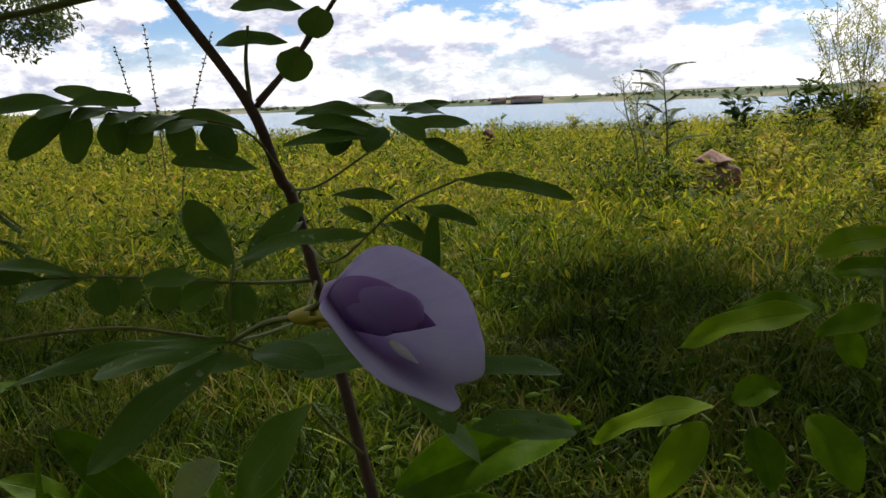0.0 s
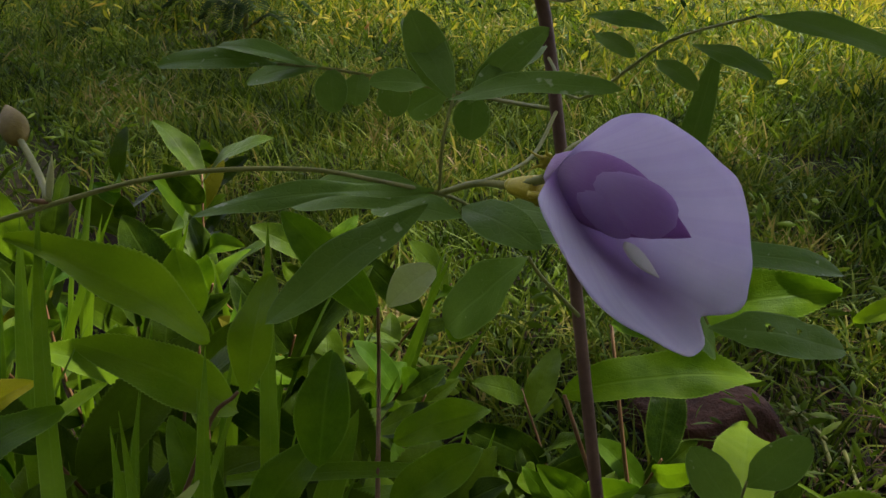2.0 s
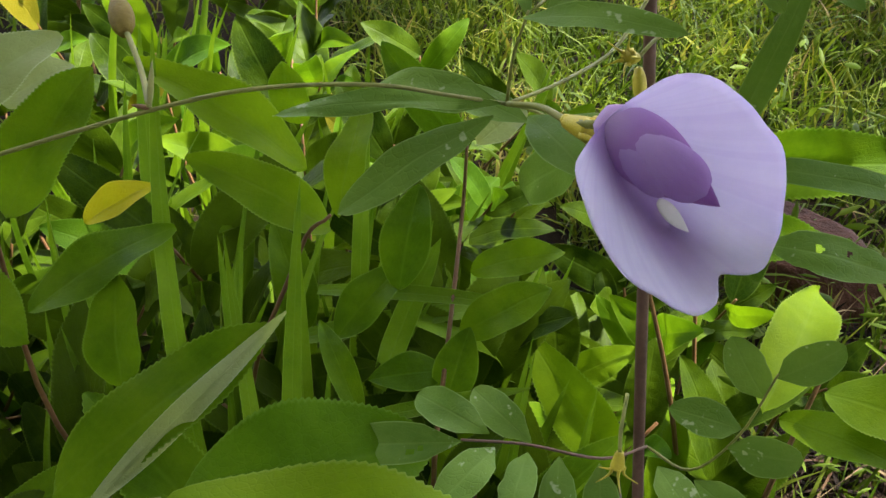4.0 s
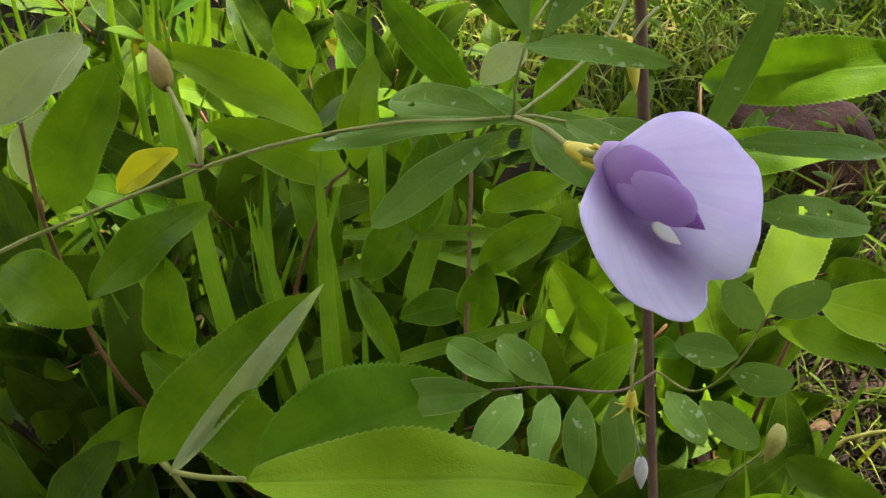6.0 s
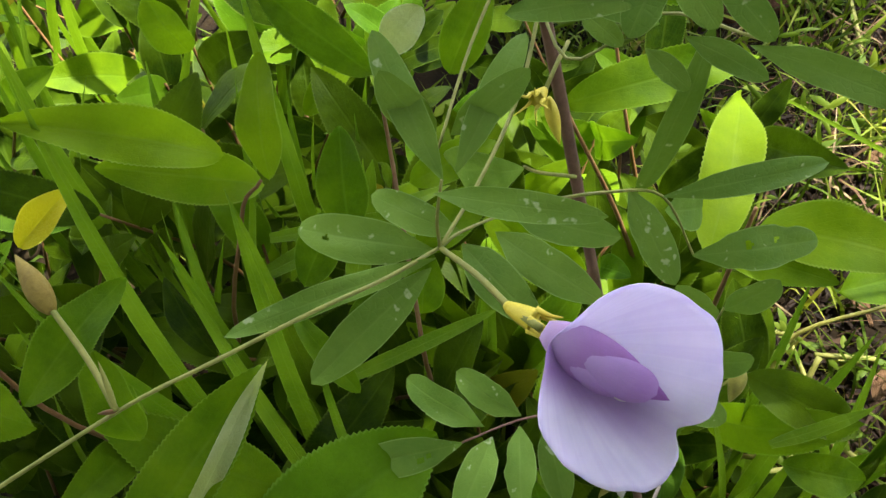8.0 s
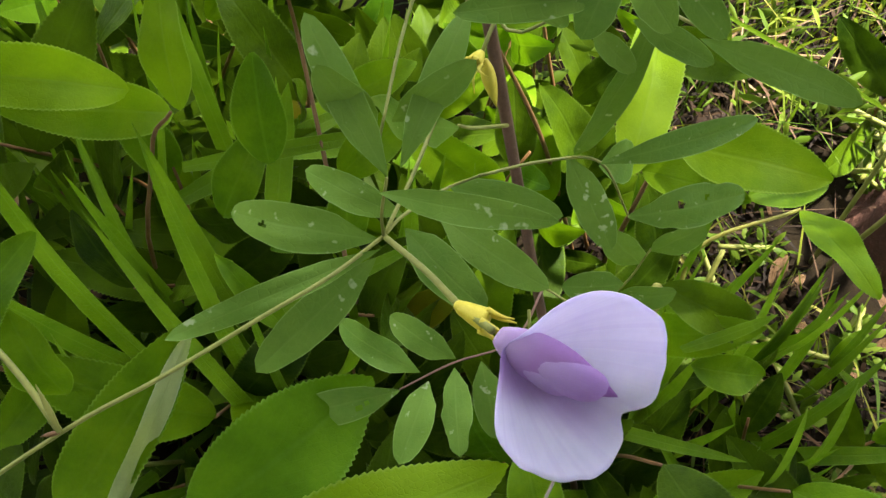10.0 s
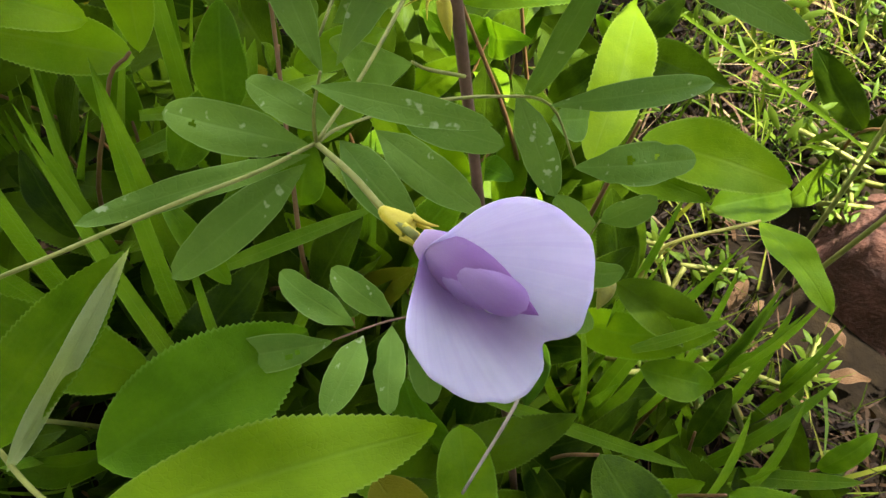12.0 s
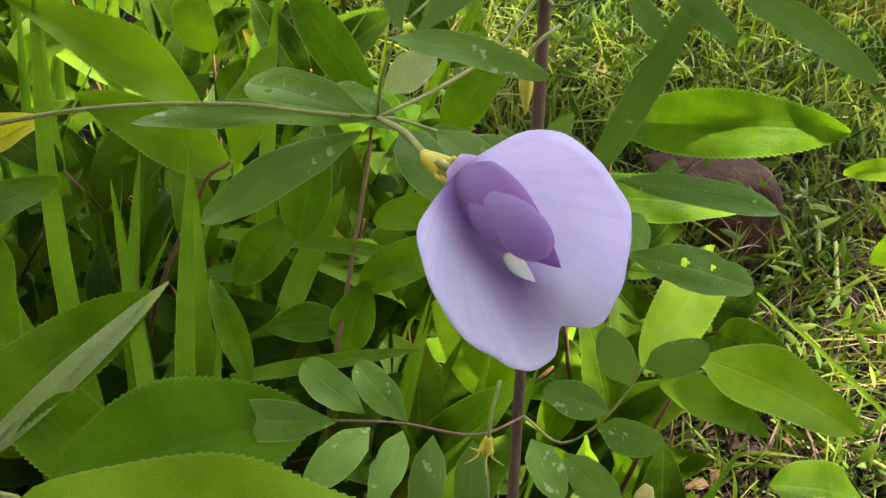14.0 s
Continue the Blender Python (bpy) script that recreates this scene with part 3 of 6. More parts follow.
def leaflets_mesh(name, p, d, up, length, width, mat):
    """Small six-sided leaves as one mesh: places p, ways d, normals near up."""
    d = d / np.linalg.norm(d, axis=1, keepdims=True)
    s = np.cross(up, d)
    s /= np.linalg.norm(s, axis=1, keepdims=True) + 1e-9
    nn = np.cross(d, s)
    L, W = length[:, None], width[:, None]
    rows = [p, p + d * L * 0.35 + s * W * 0.5 + nn * L * 0.04, p + d * L * 0.35 + nn * L * 0.10, p + d * L * 0.35 - s * W * 0.5 + nn * L * 0.04,
            p + d * L * 0.72 + s * W * 0.38 + nn * L * 0.04, p + d * L * 0.72 + nn * L * 0.09, p + d * L * 0.72 - s * W * 0.38 + nn * L * 0.04, p + d * L]
    verts = np.stack(rows, 1).reshape(-1, 3)
    i = np.arange(len(p))[:, None] * 8
    quads = np.concatenate([i + np.array([[1, 4, 5, 2]]), i + np.array([[2, 5, 6, 3]])], 1).reshape(-1, 4)
    tris = np.concatenate([i + np.array([[0, 1, 2]]), i + np.array([[0, 2, 3]]), i + np.array([[4, 7, 5]]), i + np.array([[5, 7, 6]])], 1).reshape(-1, 3)
    return bulk_mesh(name, verts, quads, tris, mat)


RNG = np.random.default_rng(7)


def spread(n, y0, y1, half, power=1.0):
    """Points ahead of the bank, thinning with distance, within the fan |x| < half * (y + 1)."""
    y = y0 + (y1 - y0) * RNG.random(n) ** power
    return RNG.uniform(-1, 1, n) * half * (y + 1.0), y


def clumped(x, y, scale, low):
    v = np.array([noise.noise(Vector((a * scale, b * scale, 3.1))) for a, b in zip(x, y)])
    return v > low


def off_rocks(x, y):
    """Clear of the two near rocks."""
    return (((x - 0.345) / 0.150) ** 2 + ((y - 0.256) / 0.115) ** 2 > 1) & (((x - 0.044) / 0.095) ** 2 + ((y - 0.614) / 0.064) ** 2 > 1)


def leafy_bed(x, y):
    """1 where the broad-leaved plants crowd out the turf, 0 on the open turf."""
    return smooth(0.06, -0.06, y - 0.40 + 0.62 * x) * smooth(0.10, 0.0, x - 0.105 * np.maximum(0, 0.2 - y))


# turf beneath and in front of the plants
x, y = spread(135000, -0.4, 3.4, 0.72, 1.1)
keep = clumped(x, y, 2.2, -0.62) & off_rocks(x, y) & (RNG.random(len(x)) > 0.88 * leafy_bed(x, y)) & ((x < 0.02) | (x > 0.60) | (y > 0.75) | (RNG.random(len(x)) < np.where(y < 0.26, 0.26, 0.50)))
x, y = x[keep], y[keep]
n = len(x)
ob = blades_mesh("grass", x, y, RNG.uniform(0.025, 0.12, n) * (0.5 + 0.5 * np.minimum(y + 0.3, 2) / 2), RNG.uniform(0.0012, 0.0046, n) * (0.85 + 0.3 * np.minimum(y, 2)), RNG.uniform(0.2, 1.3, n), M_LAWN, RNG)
tagged(ob, "short green grass darkened for shade, with straw on soil", "grass", kind="stuff")
# straw lying on the soil
x, y = spread(6000, -0.3, 2.4, 0.7, 1.2)
keep = (x > 0.06 + 0.05 * np.sin(y * 9)) & (RNG.random(len(x)) < np.clip(1.6 - y, 0.12, 1) * (0.25 + 0.65 * smooth(0.24, 0.42, y))) & off_rocks(x, y) & (leafy_bed(x, y) < 0.3)
x, y = x[keep], y[keep]
n = len(x)
ob = blades_mesh("straw", x, y, RNG.uniform(0.012, 0.065, n), RNG.uniform(0.0010, 0.0026, n), RNG.uniform(1.5, 4.0, n), M_STRAW, RNG, 0.42, ground_height(x, y) + RNG.uniform(0.003, 0.022, n))
tagged(ob, "dry straw scattered between the grass", "straw", kind="stuff")
# leaf crumbs on the soil by the rock, darkened for the shade there
n = 9000
x, y = RNG.uniform(0.05, 0.55, n), RNG.uniform(-0.10, 0.62, n)
keep = off_rocks(x, y)
x, y = x[keep], y[keep]
n = len(x)
ob = blades_mesh("litter", x, y, RNG.uniform(0.006, 0.022, n), RNG.uniform(0.0015, 0.0055, n), RNG.uniform(0.6, 3.0, n), M_LITTER, RNG, 0.42, ground_height(x, y) + RNG.uniform(0.0, 0.008, n))
tagged(ob, "leaf litter on soil, coloured dark for shade", "litter", kind="stuff")
# meadow up to the edge of the bank
x, y = spread(98000, 1.8, 16.0, 0.85, 1.25)
keep = RNG.random(len(x)) < smooth(1.7, 3.2, y)
x, y = x[keep], y[keep]
n = len(x)
keep = ((x - 1.44) / 0.24) ** 2 + ((y - 4.15) / 0.50) ** 2 > 1
x, y = x[keep], y[keep]
n = len(x)
tall = (0.06 + 0.12 * RNG.random(n) ** 2) * (1.0 + 0.5 * np.sin(x * 4.1 + 1.3 * np.sin(y * 2.7)) * np.sin(y * 3.3 + 1.7 * np.sin(x * 1.9)))
ob = blades_mesh("meadow", x, y, tall, 0.0032 + 0.0007 * y, RNG.uniform(0.2, 0.9, n), M_GRASS, RNG)
tagged(ob, "sunlit yellow-green meadow grass along the bank", "grass", kind="stuff")
x, y = spread(15000, 8.0, 30.0, 1.1, 1.0)
x = x - 4.0
keep = ground_height(x, y) > -0.6
x, y = x[keep], y[keep]
n = len(x)
ob = blades_mesh("far_meadow", x, y, 0.16 + 0.16 * RNG.random(n), 0.006 + 0.0009 * y, RNG.uniform(0.2, 0.9, n), M_GRASS, RNG)
tagged(ob, "tall grass at the edge of the bank", "grass", kind="stuff")


# the same turf and meadow at the sides and behind
def around(n, x0, x1, y0, y1, half):
    x, y = RNG.uniform(x0, x1, n), RNG.uniform(y0, y1, n)
    keep = (np.abs(x) > half * (y + 1.0) - 0.1) | (y < -0.35)
    return x[keep], y[keep]


x, y = around(80000, -7.0, 7.0, -6.0, 3.2, 0.72)
n = len(x)
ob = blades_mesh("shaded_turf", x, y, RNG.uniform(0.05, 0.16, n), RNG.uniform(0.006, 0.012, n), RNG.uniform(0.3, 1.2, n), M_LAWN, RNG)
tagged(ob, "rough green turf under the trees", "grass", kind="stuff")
x, y = around(60000, -15.0, 15.0, 2.2, 14.0, 0.85)
n = len(x)
ob = blades_mesh("side_meadow", x, y, RNG.uniform(0.08, 0.20, n), RNG.uniform(0.010, 0.020, n), RNG.uniform(0.3, 1.2, n), M_GRASS, RNG)
tagged(ob, "rough sunlit yellow-green meadow along the bank", "grass", kind="stuff")


def herb_field(name, n, y0, y1, half, size, low, label, mat):
    x, y = spread(n, y0, y1, half, 1.2)
    keep = clumped(x, y, 1.1, low)
    if y1 > 5:
        keep &= (RNG.random(len(x)) < smooth(1.6, 3.2, y)) & (((x - 1.44) / 0.24) ** 2 + ((y - 4.15) / 0.50) ** 2 > 1)
    x, y = x[keep], y[keep]
    n = len(x)
    z = ground_height(x, y) + RNG.random(n) * 0.20 * (0.5 + 0.5 * smooth(1, 4, y)) + 0.02
    a = RNG.uniform(0, 2 * np.pi, n)
    d = np.stack([np.cos(a), np.sin(a), RNG.uniform(-0.5, 1.4, n)], 1)
    up = np.stack([RNG.normal(0, 0.9, n), RNG.normal(0, 0.9, n) - 0.5, np.ones(n)], 1)
    L = size * RNG.uniform(0.5, 1.5, n) * (0.9 + 0.07 * y)
    ob = leaflets_mesh(name, np.stack([x, y, z], 1), d, up, L, L * RNG.uniform(0.16, 0.32, n), mat)
    tagged(ob, label, "herbs", kind="stuff")


herb_field("meadow_herbs", 96000, 1.8, 15.0, 0.85, 0.030, -0.45, "leafy yellow-green weeds among the meadow grass", M_HERB)
herb_field("low_herbs", 9500, 0.3, 2.6, 0.75, 0.022, -0.25, "small leafy weeds in the shaded turf", M_CLOVER)


def rock(name, at, size, mat, label, seed, turn=0.0, cut=0.5):
    rng = random.Random(seed)
    bm = bmesh.new()
    bmesh.ops.create_icosphere(bm, subdivisions=4, radius=1.0)
    planes = [Vector((rng.uniform(-1, 1), rng.uniform(-1, 1), rng.uniform(-0.3, 1))).normalized() for _ in range(9)]
    for v in bm.verts:
        p = v.co.copy()
        for q in planes:                       # flat faces, as of broken stone
            over = p.dot(q) - cut
            if over > 0:
                p -= q * over * 0.92
        p *= 1 + 0.10 * noise.noise(p * 2.1 + Vector((seed, 0, 0))) + 0.035 * noise.noise(p * 7 + Vector((0, seed, 0)))
        v.co = Vector((p.x * size[0], p.y * size[1], p.z * size[2]))
    ob = part(name, bm, mat, None)
    ob.matrix_world = pose(at[0], at[1], at[2], 0, 0, turn)
    return tagged(ob, label, "rock")


rock("rock", (0.345, 0.262, 0.010), (0.128, 0.090, 0.105), M_ROCK, "broken flat reddish-brown rock half sunk in litter", 3, -12, 0.62)
rock("rock", (0.044, 0.614, 0.006), (0.098, 0.066, 0.062), M_ROCK, "smooth brown rock lying in the grass", 8, -30, 0.7)
rock("rock", (1.53, 4.60, 0.05), (0.15, 0.12, 0.14), M_PINKROCK, "pinkish boulder among sunlit weeds", 5, 10, 0.6)
rock("rock", (1.52, 4.62, 0.175), (0.135, 0.09, 0.05), M_PINKROCK, "flat pinkish stone resting on a boulder", 6, 30, 0.6)
rock("rock", (0.44, 8.4, 0.16), (0.075, 0.06, 0.15), M_ROCK, "small upright reddish stone in the meadow", 7, 0, 0.6)
rock("rock", (-2.95, 5.2, 0.06), (0.16, 0.10, 0.07), M_PINKROCK, "pale stone half hidden in meadow grass", 9, 0, 0.6)


# ---------------------------------------------------------------- distant tree, weeds, far shore
def crown_leaves(name, blobs, per, size, mat, rng):
    ps, ds, us = [], [], []
    for c, r in blobs:
        q = rng.normal(0, 1, (per, 3))
        q /= np.linalg.norm(q, axis=1, keepdims=True)
        rad = r * rng.random((per, 1)) ** 0.45
        ps.append(np.array(c) + q * rad * np.array([1, 1, 0.75]))
        ds.append(rng.normal(0, 1, (per, 3)) + np.array([0, 0, -0.5]))
        us.append(rng.normal(0, 1, (per, 3)) + np.array([0, 0, 1.2]))
    p, d, u = map(np.concatenate, (ps, ds, us))
    L = size * rng.uniform(0.6, 1.3, len(p))
    return leaflets_mesh(name, p, d, u, L, L * 0.42, mat)


def tree(name, at, trunk, limbs, blobs, per, leaf_size, label, r0, seed, mat=None):
    """A tapered trunk, limbs and a crown of many leaves round the ends of the limbs."""
    rng = np.random.default_rng(seed)
    t = empty(name, at)
    base = Vector(at)
    tube("trunk", [base + Vector(p) for p in trunk], r0, r0 * 0.55, M_BARK, t, sides=12, wobble=0.15)
    for a, b, c, r in limbs:
        tube("limb", [base + Vector(a), base + Vector(b), base + Vector(c)], r, r * 0.3, M_BARK, t, sides=8)
    ob = crown_leaves("crown", [(base + Vector(c), r) for c, r in blobs], per, leaf_size, mat or M_FARLEAF, rng)
    ob.parent = t
    ob.matrix_parent_inverse = t.matrix_world.inverted()
    tagged(t, label, "tree")


TREE_AT = (-14.6, 22.0, 0.35)
rt = random.Random(4)
blobs = [((rt.uniform(-4.5, 4.4), rt.uniform(-3, 3), rt.uniform(2.3, 6.5)), rt.uniform(0.5, 1.1)) for _ in range(46)]
blobs += [((4.0, 0, 2.2), 0.8), ((4.7, 0.2, 2.7), 0.75), ((3.4, -0.2, 2.6), 0.8), ((3.0, 0.3, 3.2), 0.9), ((4.2, 0.2, 3.3), 0.8)]
tree("tree", TREE_AT, [(0.3, 0, -0.5), (0.1, 0, 0.4), (-0.1, 0, 0.9)],
     [((0.0, 0, 0.7), (-0.5, 0, 1.6), (-1.6, 0.2, 3.2), 0.16), ((0.0, 0, 0.8), (0.35, 0.1, 1.6), (0.5, 0, 3.6), 0.15), ((0.3, 0, 1.6), (1.4, 0, 2.4), (3.2, -0.4, 2.9), 0.09), ((-0.5, 0, 1.6), (-1.8, 0.5, 2.2), (-3.4, 0.5, 3.4), 0.09)],
     blobs, 420, 0.15, "broad dark tree on the bank by the lake", 0.30, 4, M_BANKLEAF)

# an unseen tree, added behind the camera so that its crown shades the plants
rt = random.Random(498)
blobs = []
while len(blobs) < 158:
    bx, by, br, bz = rt.uniform(-3.9, 3.9), rt.uniform(-5.2, 2.9), rt.uniform(0.45, 0.85), rt.uniform(-0.6, 1.2) + 4.2
    fall = (bz - 0.2) / SUN_DIR.z
    gx, gy = bx + 1.5 - SUN_DIR.x * fall, by + 1.9 - SUN_DIR.y * fall
    if ((gx - 0.20) / (0.36 + br)) ** 2 + ((gy - 0.36) / (0.42 + br)) ** 2 < 1 or math.hypot(gx + 0.40, gy - 0.08) < 0.08 + br:     # openings left in the crown to let sun onto chosen spots
        continue
    if (math.hypot(gx, gy - 1.55) > 0.30 + 0.9 * br or rt.random() < 0.25) and (gy < 2.15 or abs(gx) > 1.0 + br):     # a thinner place over the turf beyond
        blobs.append(((bx, by + 3.4, bz), br))
# Two small clumps added to keep the sun off the flower.
blobs += [((0.03, 3.53, 4.3), 0.07), ((-0.14, 3.49, 4.3), 0.07)]
# leaf clumps added to drop shade on the low shrubs and on the turf to both sides
shade_clumps = [(-0.27, -0.05, 0.12), (-0.17, -0.08, 0.12), (-0.23, 0.07, 0.12), (-0.15, 0.03, 0.10)]
shade_clumps += [(0.45 + 0.42 * i + rt.uniform(-.1, .1), 0.85 + 0.42 * j + rt.uniform(-.12, .12), 0.27) for i in range(4) for j in range(4) if rt.random() < 0.16]
shade_clumps += [(-0.75 - 0.42 * i + rt.uniform(-.1, .1), 0.75 + 0.45 * j + rt.uniform(-.12, .12), 0.27) for i in range(4) for j in range(4) if rt.random() < 0.28]
shade_clumps += [(0.13, 0.72, 0.09), (-0.08, 0.62, 0.11), (-0.04, 0.52, 0.09), (0.06, -0.08, 0.11), (0.24, 0.10, 0.08)]
shade_clumps += [(-0.60, 0.84, 0.18), (-0.88, 0.70, 0.20), (-0.74, 0.55, 0.14), (0.36, 1.22, 0.16), (0.60, 1.05, 0.20), (0.66, 1.42, 0.18), (0.16, 1.40, 0.12)]
shade_clumps += [(-0.10, -0.27, 0.38)]             # an added thin veil of leaves that dims the sun over the opening
for gx, gy, br in shade_clumps:
    bz = 4.3 + rt.uniform(-0.25, 0.25)
    fall = (bz - 0.2) / SUN_DIR.z
    blobs.append(((gx + SUN_DIR.x * fall - 1.5, gy + SUN_DIR.y * fall + 1.5, bz), br))
tree("added_shade_tree", (1.5, -1.5, 0.0), [(0, 0, -0.3), (0.05, 0.05, 1.5), (0.0, 0.2, 3.0)],
     [((0, 0.15, 2.7), (1.0, 1.6, 3.6), (2.6, 3.4, 4.4), 0.09), ((0, 0.15, 2.7), (-1.0, 1.0, 3.6), (-2.4, 2.5, 4.4), 0.09), ((0, 0.2, 2.9), (0.3, 2.6, 3.9), (0.2, 5.6, 4.6), 0.08), ((0, 0.2, 2.9), (0.4, 1.0, 3.8), (1.0, 1.9, 4.6), 0.08)],
     blobs, 330, 0.13, "unseen leafy tree added to shade the flowering plants", 0.17, 9)

# unseen trees added to close the bank behind and hold back sky light
def screen_tree(at, seed, grow=1.0):
    r = random.Random(seed)
    tops = [((r.uniform(-2.8, 2.8), r.uniform(-2.2, 2.2), r.uniform(1.0, 8.5) * grow), r.uniform(0.8, 1.4)) for _ in range(52)]
    tree("tree", at, [(0, 0, -0.3), (0.1, 0, 2.0 * grow), (0, 0.1, 4.2 * grow)],
         [((0, 0.1, 3.0 * grow), (0.9, 0.4, 4.2 * grow), (2.0, 0.8, 5.8 * grow), 0.09), ((0, 0.1, 3.4 * grow), (-0.9, -0.3, 4.6 * grow), (-2.0, -0.6, 6.2 * grow), 0.09)],
         tops, 300, 0.26, "unseen leafy tree added behind the bank to block sky light", 0.2, seed)


for k, (wx, wy, grow) in enumerate(((-9.5, -1.5, 0.9), (-7.0, -5.0, 1.0), (-3.2, -6.0, 1.1), (0.4, -6.6, 1.15), (3.6, -5.8, 1.1), (7.2, -4.0, 1.0), (9.5, -0.5, 0.9))):
    screen_tree((wx, wy, 0.0), 60 + k, grow)


def weed_stalk(at, height, lean, label):
    """A thin upright flower spike with small buds along it."""
    t = empty("weed_stalk", (at[0], at[1], float(ground_height(at[0], at[1]))))
    b = t.location
    pts = [b, b + Vector((lean * 0.3, 0, height * 0.45)), b + Vector((lean, 0, height))]
    tube("stalk", pts, 0.0045, 0.002, M_STEM, t, sides=6)
    line = smooth_line(pts, 24)
    rng = np.random.default_rng(int(abs(at[0]) * 1000))
    p = np.array([line[i] for i in range(len(line) // 2, len(line)) for _ in range(2)])
    n = len(p)
    d = np.stack([rng.normal(0, 1, n), rng.normal(0, 1, n), rng.uniform(0.2, 1, n)], 1)
    ob = leaflets_mesh("spike", p, d, np.tile([0.1, -1.0, 0.3], (n, 1)), np.full(n, 0.016), np.full(n, 0.009), M_BUD)
    ob.parent, ob.matrix_parent_inverse = t, t.matrix_world.inverted()
    tagged(t, label, "weed", "tall weeds on the bank")


bpy.context.view_layer.update()
weed_stalk((-1.42, 4.0), 0.82, -0.14, "tall thin brown weed spike in the meadow")
weed_stalk((-1.38, 4.05), 0.92, -0.05, "tall thin brown weed spike in the meadow")
weed_stalk((-1.34, 4.1), 0.88, 0.22, "leaning thin brown weed spike in the meadow")


def sapling(name, at, height, stems, leaves, size, mat, label, seed, wide=0.35, low=0.25):
    """An open shrub: several thin stems with sprays of small leaves."""
    rng = np.random.default_rng(seed)
    t = empty(name, (at[0], at[1], float(ground_height(at[0], at[1]))))
    b = t.location
    ps, ds = [], []
    for k in range(stems):
        a = rng.uniform(0, 6.28)
        tip = b + Vector((math.cos(a) * wide * height * rng.uniform(0.3, 1), math.sin(a) * wide * height * rng.uniform(0.3, 1), height * rng.uniform(0.7, 1)))
        mid = b.lerp(tip, 0.5) + Vector((rng.normal(0, 0.03), rng.normal(0, 0.03), height * 0.08))
        tube("stem", [b, mid, tip], 0.0028 + 0.0045 * height, 0.002, M_GREENSTEM, t, sides=5)
        line = smooth_line([b, mid, tip], 20)
        for _ in range(leaves):
            i = int(rng.uniform(low, 1) * (len(line) - 1))
            ps.append(line[i])
            ds.append((rng.normal(0, 1), rng.normal(0, 1), rng.uniform(-0.3, 0.9)))
    p, d = np.array(ps), np.array(ds)
    n = len(p)
    L = size * rng.uniform(0.6, 1.3, n)
    up = np.stack([rng.normal(0, 0.4, n), rng.normal(0, 0.4, n), np.ones(n)], 1)
    ob = leaflets_mesh("foliage", p + d * 0.25 * size, d, up, L, L * 0.38, mat)
    ob.parent, ob.matrix_parent_inverse = t, t.matrix_world.inverted()
    tagged(t, label, "shrub")


def seeding_weed(at, height, stems, wide, label, seed, grain=0.022):
    """An airy weed: thin stems that fork into fine twigs with small pale seed heads."""
    rng = random.Random(seed)
    t = empty("seeding_weed", (at[0], at[1], float(ground_height(at[0], at[1]))))
    b = t.location
    twigs = bmesh.new()
    ps, ds = [], []
    for k in range(stems):
        a = 6.28 * k / stems + rng.uniform(-0.3, 0.3)
        out = Vector((math.cos(a), math.sin(a) * 0.6, 0)) * wide * height * rng.uniform(0.25, 1.0)
        high = height * rng.uniform(0.72, 1.0)
        pts = [b + out * 0.10, b + out * 0.45 + Vector((rng.uniform(-.03, .03), 0, high * 0.40)), b + out * 0.8 + Vector((rng.uniform(-.05, .05), 0, high * 0.75)), b + out + Vector((0, 0, high))]
        tube("stem", pts, 0.0050, 0.0022, M_GREENSTEM, t, sides=5)
        line = smooth_line(pts, 10)
        for q in range(13):
            fork = line[int((0.38 + 0.60 * (q + rng.random()) / 13) * (len(line) - 1))]
            c = rng.uniform(0, 6.28)
            ln = height * rng.uniform(0.10, 0.22)
            tip = fork + Vector((math.cos(c) * ln * 0.75, math.sin(c) * ln * 0.5, ln * rng.uniform(0.35, 0.95)))
            mid = fork.lerp(tip, 0.5) + Vector((math.cos(c), math.sin(c), -0.5)) * ln * 0.10
            tube_into(twigs, [fork, mid, tip], 0.0024, 0.0012, 4, n=3)
            twig = smooth_line([fork, mid, tip], 5)
            for p in twig[2:]:
                for _ in range(1):
                    ps.append(p + Vector((rng.uniform(-1, 1), rng.uniform(-1, 1), rng.uniform(-1, 1))) * grain * 0.8)
                    ds.append((rng.uniform(-0.9, 0.9), rng.uniform(-0.9, 0.9), rng.uniform(0.2, 1.0)))
    part_twigs = part("twig", twigs, M_GREYSTEM, None)
    p, d = np.array([tuple(v) for v in ps]), np.array(ds)
    n = len(p)
    heads = leaflets_mesh("seed_head", p, d, np.tile([0.1, -1.0, 0.2], (n, 1)), np.full(n, grain), np.full(n, grain * 0.4), M_SEED)
    tagged(heads, "pale seed heads on fine twigs", kind="stuff")
    tagged(part_twigs, kind="stuff")
    for ob in (part_twigs, heads):
        ob.parent, ob.matrix_parent_inverse = t, t.matrix_world.inverted()
    tagged(t, label, "weed")


bpy.context.view_layer.update()
seeding_weed((1.08, 4.45), 0.66, 4, 0.25, "thin weed with a pale open seed head", 22, 0.014)
seeding_weed((3.70, 7.5), 1.32, 12, 0.34, "pale seeding weed with many fine upright twigs", 25, 0.030)
seeding_weed((4.35, 7.7), 1.15, 9, 0.36, "pale seeding weed with many fine upright twigs", 27, 0.030)
sapling("bush", (3.75, 7.6), 0.55, 16, 42, 0.080, M_HERB, "dense green bush at the edge of the bank", 23, 0.8)
sapling("bush", (2.88, 8.0), 0.58, 6, 20, 0.105, M_FARLEAF, "small dark bush at the edge of the bank", 24, 0.45)
sapling("bush", (3.40, 7.9), 0.68, 7, 22, 0.105, M_FARLEAF, "small dark bush at the edge of the bank", 28, 0.45)
